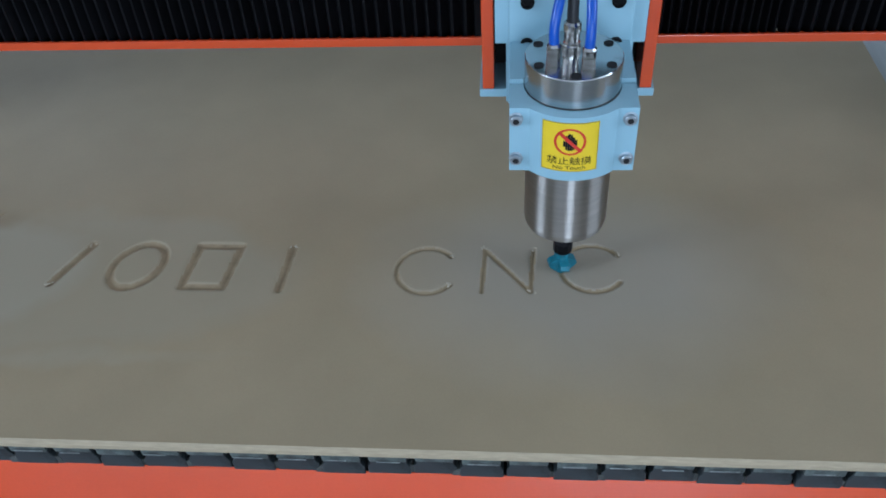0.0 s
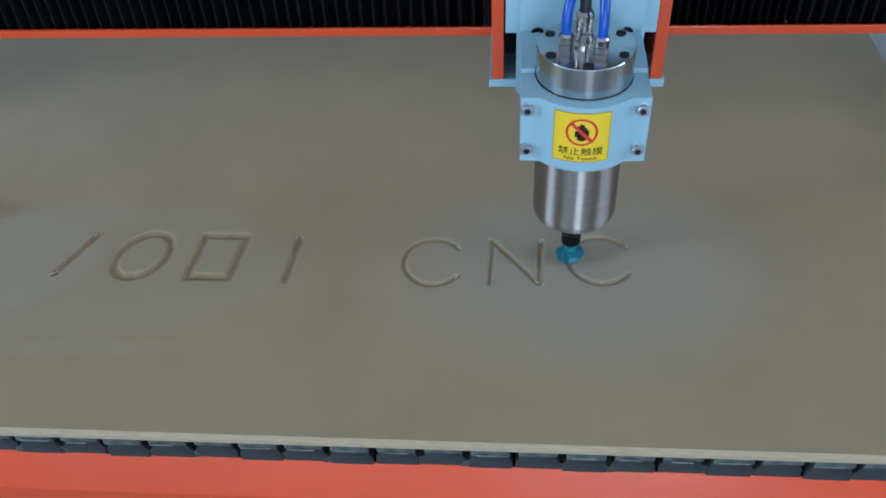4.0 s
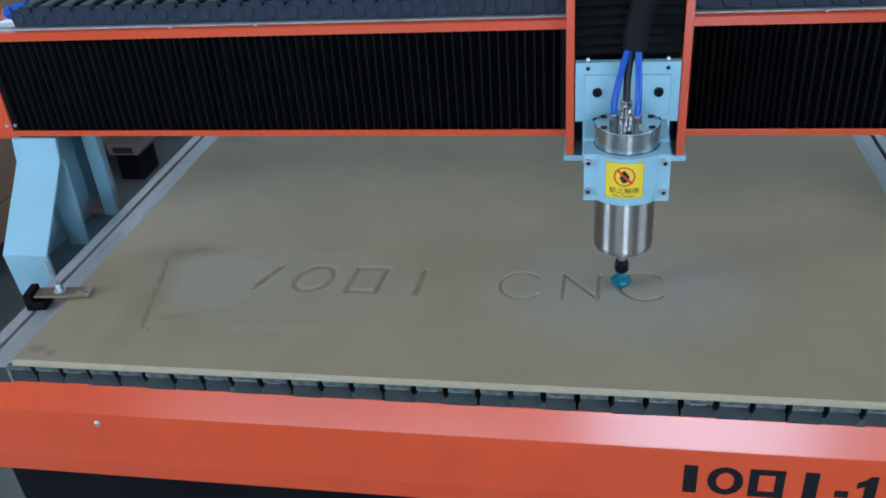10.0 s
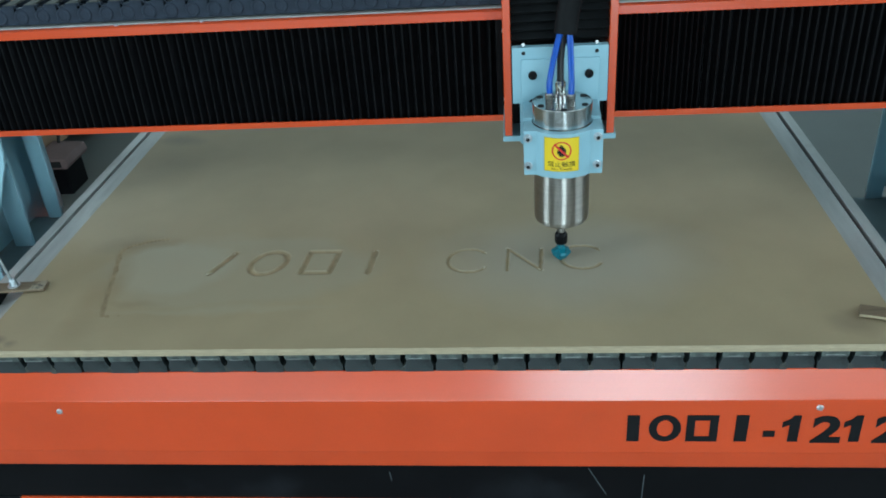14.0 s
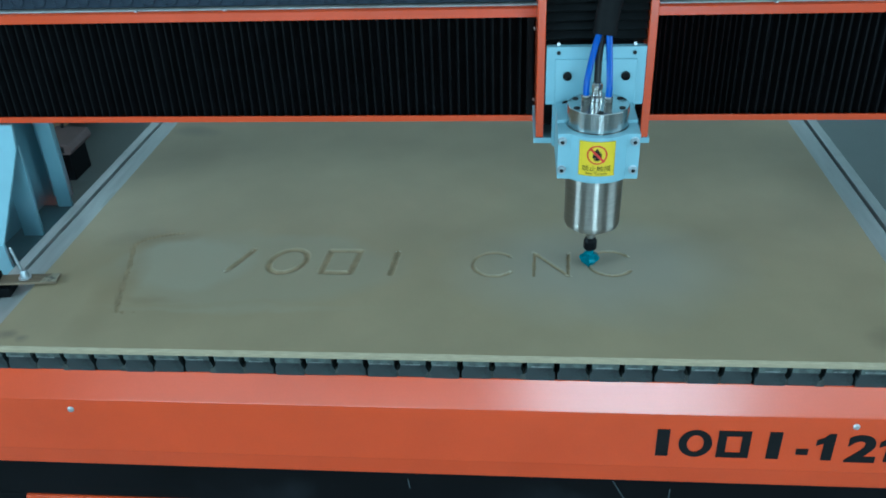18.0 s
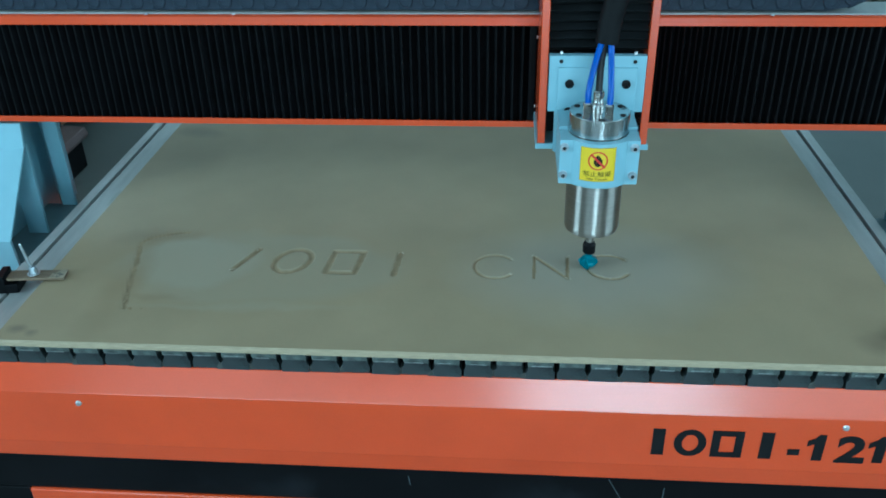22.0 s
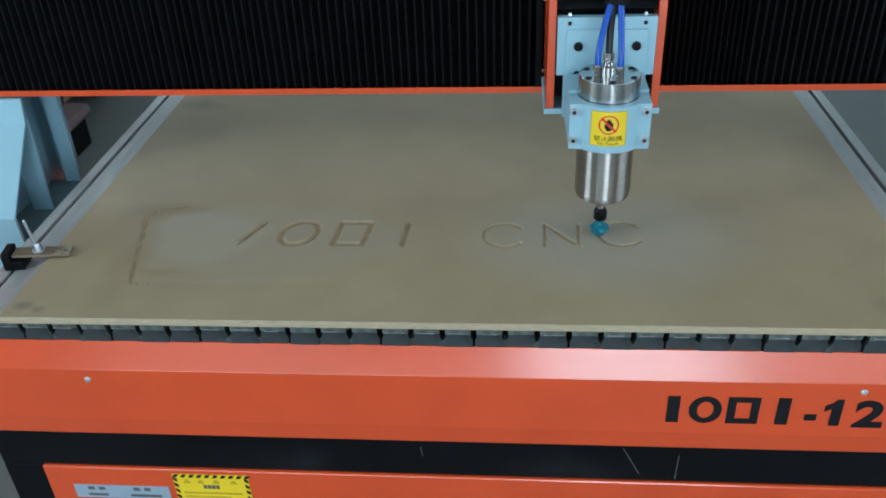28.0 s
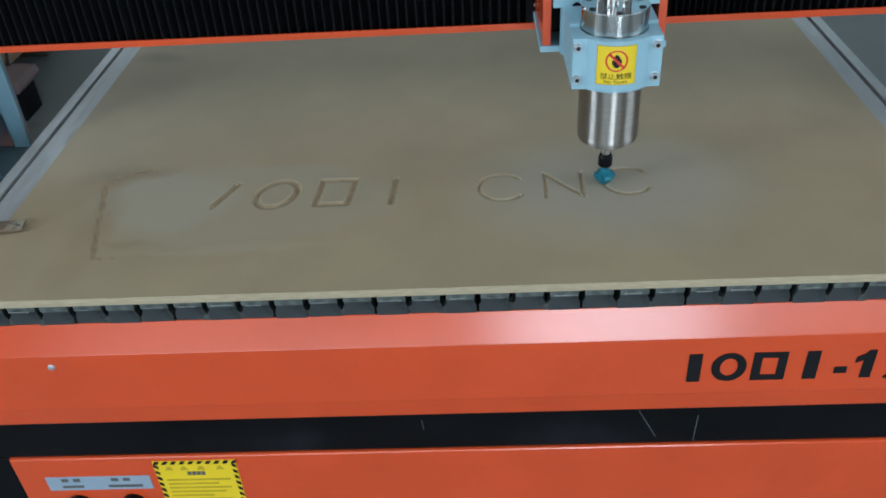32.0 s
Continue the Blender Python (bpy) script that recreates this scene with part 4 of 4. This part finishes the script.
def zbellows():
    t = bmesh.new()
    r = random.Random(9)
    rows_ = []
    n = 11
    for k in range(2 * n + 1):
        z = 0.313 + (0.451 - 0.313) * k / (2 * n)
        y = YF + (0.003 if k % 2 else 0.015) + r.uniform(-0.0008, 0.0008)
        rows_.append([t.verts.new((CX0 + 0.012 + (CX1 - CX0 - 0.024) * u, y + 0.002 * math.sin(math.pi * u), z + r.uniform(-0.0005, 0.0005))) for u in (0, 0.25, 0.5, 0.75, 1)])
    for p, q in zip(rows_, rows_[1:]):
        for i in range(4):
            t.faces.new((p[i], p[i + 1], q[i + 1], q[i]))
    return t


part("bellows", zbellows(), RIBS, car, "black crosswise pleated bellows")
for sx in (CX0 - 0.003, CX1 + 0.003):
    for sz in (0.19, 0.30):
        part("screw", lathe([(0.0025, 0), (0.0025, 0.0015)], (sx, YB - 0.02, sz), 8, axis="x"), ZINC, car)

# ---- spindle on its plate ----
sp = thing("spindle_unit", (TX, TY, TH), "water-cooled steel spindle clamped to a pale blue plate above the sheet", "spindle")
PY = TY + 0.067
WX0, WX1 = CX0 + 0.0125, CX1 - 0.0125
part("mount_plate", prism([(WX0 + 0.010, 0.168), (WX1 - 0.010, 0.168), (WX1 - 0.010, 0.230), (WX1, 0.230), (WX1, 0.3115), (WX0, 0.3115), (WX0, 0.230), (WX0 + 0.010, 0.230)], "y", PY, PY + 0.012, 0.0008), BLUE, sp, "pale blue mounting plate")
part("face_plate", box(WX0 + 0.012, WX1 - 0.012, PY - 0.004, PY - 0.0005, 0.168, 0.2955, 0.001), BLUE, sp)
for bx in (TX - 0.038, TX + 0.040):
    part("socket_bolt", lathe([(0.0062, PY - 0.0045), (0.0062, PY - 0.0075), (0.004, PY - 0.0078), (0.004, PY - 0.006)], (bx, 0, 0.273), 16, axis="y"), BLACK, sp)
    part("socket_bolt", lathe([(0.0062, PY - 0.0045), (0.0062, PY - 0.0075), (0.004, PY - 0.0078), (0.004, PY - 0.006)], (bx, 0, 0.232), 16, axis="y"), BLACK, sp)
for bx in (WX0 + 0.016, WX1 - 0.016):
    part("plate_screw", lathe([(0.0028, PY), (0.0028, PY - 0.001)], (bx, 0, 0.3035), 10, axis="y"), DARK, sp)
    part("plate_screw", lathe([(0.0024, PY + 0.004), (0.0024, PY + 0.001)], (bx, 0, 0.3150), 10, axis="y"), ZINC, sp)


def clamp_outline():
    """Plan of the clamp: square ears, round front, and a square back."""
    r = 0.0515
    pts = []
    lim = 44.0
    for k in range(25):
        a = radians(-90 - lim + 2 * lim * k / 24)
        pts.append((TX + r * math.cos(a), TY + r * math.sin(a)))
    pts = [(TX - 0.0525, TY - 0.0365)] + pts + [(TX + 0.0525, TY - 0.0365)]
    return pts


ZK0, ZK1 = 0.167, 0.2305
cl = part("clamp_cap", prism(clamp_outline() + [(TX + 0.0525, TY - 0.0005), (TX + 0.041, TY - 0.0005)] + [(TX + 0.041 * math.cos(radians(-a)), TY + 0.041 * math.sin(radians(-a))) for a in range(12, 170, 12)] + [(TX - 0.041, TY - 0.0005), (TX - 0.0525, TY - 0.0005)], "z", ZK0, ZK1, 0.0), BLUE, sp, "pale blue front half of the clamp", smooth=25)
back = [(TX - 0.0525, TY + 0.0008), (TX - 0.041, TY + 0.0008)] + [(TX + 0.041 * math.cos(radians(a)), TY + 0.041 * math.sin(radians(a))) for a in range(168, 0, -12)] + [(TX + 0.041, TY + 0.0008), (TX + 0.0525, TY + 0.0008), (TX + 0.0525, PY - 0.0045), (TX - 0.0525, PY - 0.0045)]
part("clamp_back", prism(back, "z", ZK0, ZK1 + 0.004), BLUE, sp, "pale blue back half of the clamp", smooth=25)
for bx in (TX - 0.0470, TX + 0.0455):
    for bz in (0.1805, 0.2205):
        bolt = part("clamp_bolt", lathe([(0.0060, TY - 0.0366), (0.0060, TY - 0.0376), (0.0050, TY - 0.0378), (0.0050, TY - 0.0410), (0.0044, TY - 0.0417)], (bx, 0, bz), 20, axis="y"), GUNMETAL, cl)
        part("socket", lathe([(0.0028, TY - 0.0418), (0.0028, TY - 0.0421)], (bx, 0, bz), 6, axis="y"), DARK, bolt)
part("motor_body", lathe([(0.0350, 0.0808), (0.0373, 0.0826), (0.0383, 0.0860), (0.0387, 0.0890), (0.0387, 0.090), (0.0385, 0.091), (0.0385, 0.0935), (0.0385, 0.2315)], (TX, TY, 0), 64), STEEL, sp, "brushed steel spindle body", smooth=30)
# its brown paints the reflected board
part("nose_ring", lathe([(0.024, 0.0775), (0.031, 0.0780), (0.0347, 0.0807)], (TX, TY, 0), 64), NOSE_BROWN, sp, "nose ring tinted brown with the board's reflection", smooth=30)
cap = part("motor_cap", lathe([(0.0403, 0.2320), (0.0403, 0.2572), (0.0397, 0.2580)], (TX, TY, 0), 64), TURNED, sp, "mirror-bright turned cap", smooth=30)
for k in range(6):
    a = radians(30 + 60 * k)
    part("cap_screw", lathe([(0.0042, 0.2582), (0.0042, 0.2588)], (TX + 0.0335 * math.cos(a), TY + 0.0335 * math.sin(a), 0), 12), DARK, cap)
for fx, fy in ((-0.017, -0.006), (0.011, -0.012)):
    f = part("hose_fitting", lathe([(0.0058, 0.2583), (0.0058, 0.2630), (0.0044, 0.2635), (0.0044, 0.2635), (0.0060, 0.264), (0.0060, 0.270), (0.0046, 0.272)], (TX + fx, TY + fy, 0), 12), CHROME, sp)
f = part("power_connector", lathe([(0.0085, 0.2583), (0.0085, 0.2622), (0.0072, 0.2626), (0.0080, 0.2625), (0.0072, 0.2632), (0.0080, 0.2655), (0.0066, 0.2662), (0.0066, 0.274), (0.0074, 0.2745), (0.0074, 0.281), (0.0056, 0.283)], (TX - 0.002, TY + 0.010, 0), 18), CHROME, sp)
part("hose", tube([(TX - 0.017, TY - 0.006, 0.271), (TX - 0.0165, TY - 0.003, 0.29), (TX - 0.008, TY + 0.014, 0.325), (TX + 0.001, TY + 0.026, 0.352)], 0.0042), HOSE, sp, "blue cooling hose", smooth=60)
part("hose", tube([(TX + 0.011, TY - 0.012, 0.271), (TX + 0.0115, TY - 0.008, 0.29), (TX + 0.011, TY + 0.012, 0.325), (TX + 0.010, TY + 0.026, 0.352)], 0.0042), HOSE, sp, "blue cooling hose", smooth=60)
part("power_cable", tube([(TX - 0.002, TY + 0.010, 0.282), (TX - 0.002, TY + 0.012, 0.295), (TX - 0.001, TY + 0.018, 0.318), (TX + 0.004, TY + 0.034, 0.352)], 0.0048), CABLE, sp, smooth=60)
part("cable_sleeve", tube([(TX + 0.005, TY + 0.029, 0.340), (TX + 0.010, TY + 0.036, 0.375), (TX + 0.026, TY + 0.042, 0.44), (TX + 0.040, TY + 0.046, 0.50), (TX + 0.052, TY + 0.052, 0.56), (TX + 0.075, TY + 0.10, 0.64), (TX + 0.08, TY + 0.20, 0.655), (TX + 0.07, YB + 0.05, 0.62)], 0.0155, 14, ribs=0.03), SLEEVE, sp, "black woven cable sleeve", smooth=60)
part("shank", lathe([(0.0056, 0.0562), (0.0056, 0.0774)], (TX, TY, 0), 20), STEEL, sp)
part("collet_nut", lathe([(0.0070, 0.0365), (0.0095, 0.0395), (0.0095, 0.0510), (0.0070, 0.0560)], (TX, TY, 0), 12), BLACK, sp, "black collet nut")


def cutter():
    """A stubby two-winged V bit."""
    t = bmesh.new()
    for s in (0, 1):
        a = radians(12 + 90 * s)
        n = Vector((math.cos(a), math.sin(a), 0))
        m = Vector((-math.sin(a), math.cos(a), 0))
        out = [(0.005, 0.0298), (0.0125, 0.0262), (0.0142, 0.0225), (0.0125, 0.019), (0.0012, 0.0090), (-0.0012, 0.0090), (-0.0125, 0.019), (-0.0142, 0.0225), (-0.0125, 0.0262), (-0.005, 0.0298)]
        fr = [t.verts.new(Vector((TX, TY, z)) + n * u + m * 0.0045) for u, z in out]
        bk = [t.verts.new(Vector((TX, TY, z)) + n * u - m * 0.0045) for u, z in out]
        t.faces.new(fr)
        t.faces.new(bk[::-1])
        for i in range(len(out)):
            j = (i + 1) % len(out)
            t.faces.new((fr[i], bk[i], bk[j], fr[j]))
    return lathe([(0.0050, 0.0366), (0.0055, 0.0302), (0.0070, 0.0285), (0.0070, 0.018), (0.0010, 0.0088)], (TX, TY, 0), 14, t)


part("cutter_bit", cutter(), TEAL, sp, "teal coated V-shaped cutter bit")

# warning sticker, wrapped round the clamp's front
RS = 0.0518


def wrap(bm, lift):
    for v in bm.verts:
        r, a = RS + lift - v.co.y, (v.co.x - 0.003) / RS
        v.co = Vector((TX + r * math.sin(a), TY - r * math.cos(a), v.co.z))
    return bm


def grid_plate(x0, x1, z0, z1, th=0.0003, n=10):
    t = bmesh.new()
    f = [[t.verts.new((x0 + (x1 - x0) * i / n, y, z)) for i in range(n + 1)] for y, z in ((-th, z0), (-th, z1), (0, z1), (0, z0))]
    for p, q in zip(f, f[1:] + f[:1]):
        for i in range(n):
            t.faces.new((p[i], p[i + 1], q[i + 1], q[i]))
    return t


st = part("caution_sticker", wrap(grid_plate(-0.0235, 0.0235, 0.1775, 0.2260), 0.0), YELLOW, cl, "yellow caution sticker")
ZS = 0.2075
part("ring", wrap(oval_ring(0, ZS, 0.0132, 0.0132, 0.0021, -0.0005, -0.0002), 0.0), RED, st)
bm = None
for k in range(9):
    u0, u1 = -0.0095 + 0.019 * k / 9, -0.0095 + 0.019 * (k + 1) / 9
    bm = prism([(u0 - 0.001, ZS - u0 - 0.001), (u0 + 0.001, ZS - u0 + 0.001), (u1 + 0.001, ZS - u1 + 0.001), (u1 - 0.001, ZS - u1 - 0.001)], "y", -0.0008, -0.0005, bm=bm)
part("bar", wrap(bm, 0.0), RED, st)
bm = None
for k, (lo, hi) in enumerate(((-0.0045, 0.001), (-0.0075, 0.0062), (-0.0085, 0.0082), (-0.0085, 0.0075), (-0.0075, 0.005), (-0.003, 0.0025))):
    bm = box(-0.0055 + 0.0019 * k, -0.0037 + 0.0019 * k, -0.0005, -0.0002, ZS + lo, ZS + hi, bm=bm)
part("symbol", wrap(bm, 0.0), INK, st)
hz = letters("\u7981\u6b62\u89e6\u6478", 0.0068, 0.0003, -0.00005)
lo, hi = min(v.co.x for v in hz.verts), max(v.co.x for v in hz.verts)
zl, zh = min(v.co.z for v in hz.verts), max(v.co.z for v in hz.verts)
for v in hz.verts:
    v.co = Vector((-0.0185 + 0.037 * (v.co.x - lo) / (hi - lo), v.co.y - 0.0004, 0.1845 + 0.0078 * (v.co.z - zl) / (zh - zl)))
part("lettering", wrap(hz, 0.0), INK, st, "black type on the caution sticker")
for x0, x1, z0, z1 in ((-0.0235, 0.0235, 0.1775, 0.1782), (-0.0235, 0.0235, 0.2253, 0.2260), (-0.0235, -0.0228, 0.1783, 0.2252), (0.0228, 0.0235, 0.1783, 0.2252)):
    part("border", wrap(grid_plate(x0, x1, z0, z1, 0.0004), 0.0002), OCHRE, st)
txt = letters("No Touch", 0.0036, 0.0003)
moved(txt, -0.0138, -0.0004, 0.1797, 1.35, 1.0)
part("lettering", wrap(txt, 0.0), INK, st, "black type No Touch")

# ---- the hall behind: boards, pallet, boxes, cable ----
KX = -1.82
crate = thing("wooden_crate", (-2.7, 2.0, ZF), "tall brown plywood crate on dark skids beside the machine", "crate")
for y0, y1 in ((0.9, 1.748), (1.752, 2.446), (2.45, 2.95)):
    part("side_board", box(KX - 0.018, KX, y0, y1, ZF + 0.24, 0.95, 0.003), CRATE, crate)
part("sill_board", box(KX - 0.012, KX + 0.008, 0.89, 2.96, ZF + 0.125, ZF + 0.238, 0.004), CRATE, crate)
part("back_board", box(-3.6, KX - 0.0185, 2.93, 2.95, ZF + 0.125, 0.95, 0.003), CRATE, crate)
part("front_board", box(-3.6, KX - 0.0185, 0.9, 0.92, ZF + 0.125, 0.95, 0.003), CRATE, crate)
part("outer_side", box(-3.62, -3.6005, 0.9, 2.95, ZF + 0.125, 0.95, 0.003), CRATE, crate)
part("lid", box(-3.62, KX + 0.01, 0.88, 2.97, 0.951, 0.97, 0.003), CRATE, crate)
part("floor_board", box(-3.6, KX - 0.02, 0.925, 2.925, ZF + 0.105, ZF + 0.124), CRATE, crate)
for y in (1.0, 1.9, 2.75):
    part("skid", box(-3.58, KX - 0.03, y, y + 0.1, ZF, ZF + 0.1045, 0.004), OLIVE, crate)
step_ = thing("pale_box", (-1.72, 2.17, ZF), "small pale pinkish box on a dark stand beside the crate", "box")
part("stand", box(-1.775, -1.675, 2.12, 2.26, ZF, -0.681, 0.004), BLACK, step_, "dark stand")
part("body", prism([(-1.79, -0.68), (-1.66, -0.68), (-1.65, -0.662), (-1.66, -0.635), (-1.79, -0.628)], "y", 2.10, 2.28, 0.004), PALE, step_)
part("slot", box(-1.765, -1.68, 2.097, 2.0995, -0.670, -0.645), DARK, step_)
sheetb = thing("cardboard_sheet", (-3.6, 4.3, ZF), "tall brown cardboard sheet standing at the pale wall", "cardboard")
part("sheet", box(-4.6, -2.75, 4.24, 4.275, ZF, 1.6, 0.004), CARD, sheetb)
heap = thing("carton", (1.4, 4.05, ZF), "dusty grey carton leaning over at the pale wall", "box")
part("body", prism([(1.42, ZF), (1.59, ZF), (1.728, -0.462), (1.572, -0.405)], "y", 3.98, 4.2, 0.003), CARTON, heap)
part("flap", prism([(1.566, -0.400), (1.748, -0.468), (1.750, -0.456), (1.569, -0.389)], "y", 3.96, 4.2), OLIVE, heap, "dark torn flap")
scrap = thing("scrap_bin", (-1.38, 4.2, ZF), "low brown carton with a dark offcut and crumpled white paper", "box")
part("body", box(-1.64, -1.14, 4.0, 4.4, ZF, -0.60, 0.006), CARD, scrap)
part("offcut", prism([(-1.61, -0.599), (-1.575, -0.535), (-1.50, -0.462), (-1.41, -0.505), (-1.345, -0.520), (-1.33, -0.599)], "y", 4.09, 4.12, 0.003), SCRAP, scrap, "dark brown leaning offcut")
rnd = random.Random(21)
wad = bmesh.new()
bmesh.ops.create_icosphere(wad, subdivisions=2, radius=0.065, matrix=Matrix.LocRotScale((-1.285, 4.16, -0.560), None, (1.25, 0.8, 0.85)))
for v in wad.verts:
    v.co.x, v.co.z = v.co.x + rnd.uniform(-0.014, 0.014), v.co.z + rnd.uniform(-0.014, 0.014)
part("paper", wad, LABEL, scrap, "crumpled white paper")
tarp = thing("open_carton", (2.4, 4.1, ZF), "grey-green open carton with a sloping flap at the pale wall", "box")
part("body", box(2.12, 2.9, 3.85, 4.4, ZF, -0.47, 0.004), CARTON, tarp)
part("flap", prism([(1.95, -0.49), (2.115, -0.495), (2.40, -0.61), (2.37, -0.66), (1.95, -0.61)], "y", 3.72, 3.80, 0.003), OLIVE, tarp, "olive flap hanging outward")
part("flap_hinge", box(2.13, 2.88, 3.80, 3.8495, -0.51, -0.475, 0.002), OLIVE, tarp)
girder = thing("steel_girder", (1.5, 4.3, ZF), "long dull red steel girder on the floor along the pale wall", "girder")
part("web", box(0.96, 2.36, 4.27, 4.29, ZF + 0.0165, -0.5725, 0.002), REDDULL, girder)
for z0, z1 in ((ZF, ZF + 0.016), (-0.572, -0.556)):
    part("flange", box(0.95, 2.37, 4.21, 4.35, z0, z1, 0.003), REDDULL, girder)
lump = thing("dark_bundle", (0.87, 4.25, ZF), "dark olive bundle at the end of the red girder", "bundle")
part("body", prism([(0.79, ZF), (0.945, ZF), (0.94, -0.555), (0.915, -0.517), (0.86, -0.505), (0.815, -0.525), (0.79, -0.57)], "y", 4.16, 4.34, 0.01), OLIVE, lump)
drop = thing("hanging_cable", (-1.8, 2.4, 0.0), "thin black cable hanging down over the crate", "cable")
part("cable", tube([(-1.80, 2.50, 3.19), (-1.80, 2.48, 1.4), (-1.795, 2.46, 0.3), (-1.795, 2.41, -0.1), (-1.79, 2.37, -0.5), (-1.75, 2.25, -0.624)], 0.007, 8), CABLE, drop)
fl = thing("floor_cable", (-1.4, 1.0, ZF), "thin black cable lying on the concrete floor", "cable")
part("cable", tube([(-0.66, 1.05, ZF + 0.006), (-1.1, 1.03, ZF + 0.006), (-1.44, 1.0, ZF + 0.006), (-1.50, 1.0, ZF + 0.006), (-1.75, 0.93, ZF + 0.006), (-2.3, 0.7, ZF + 0.006)], 0.005, 8), CABLE, fl)
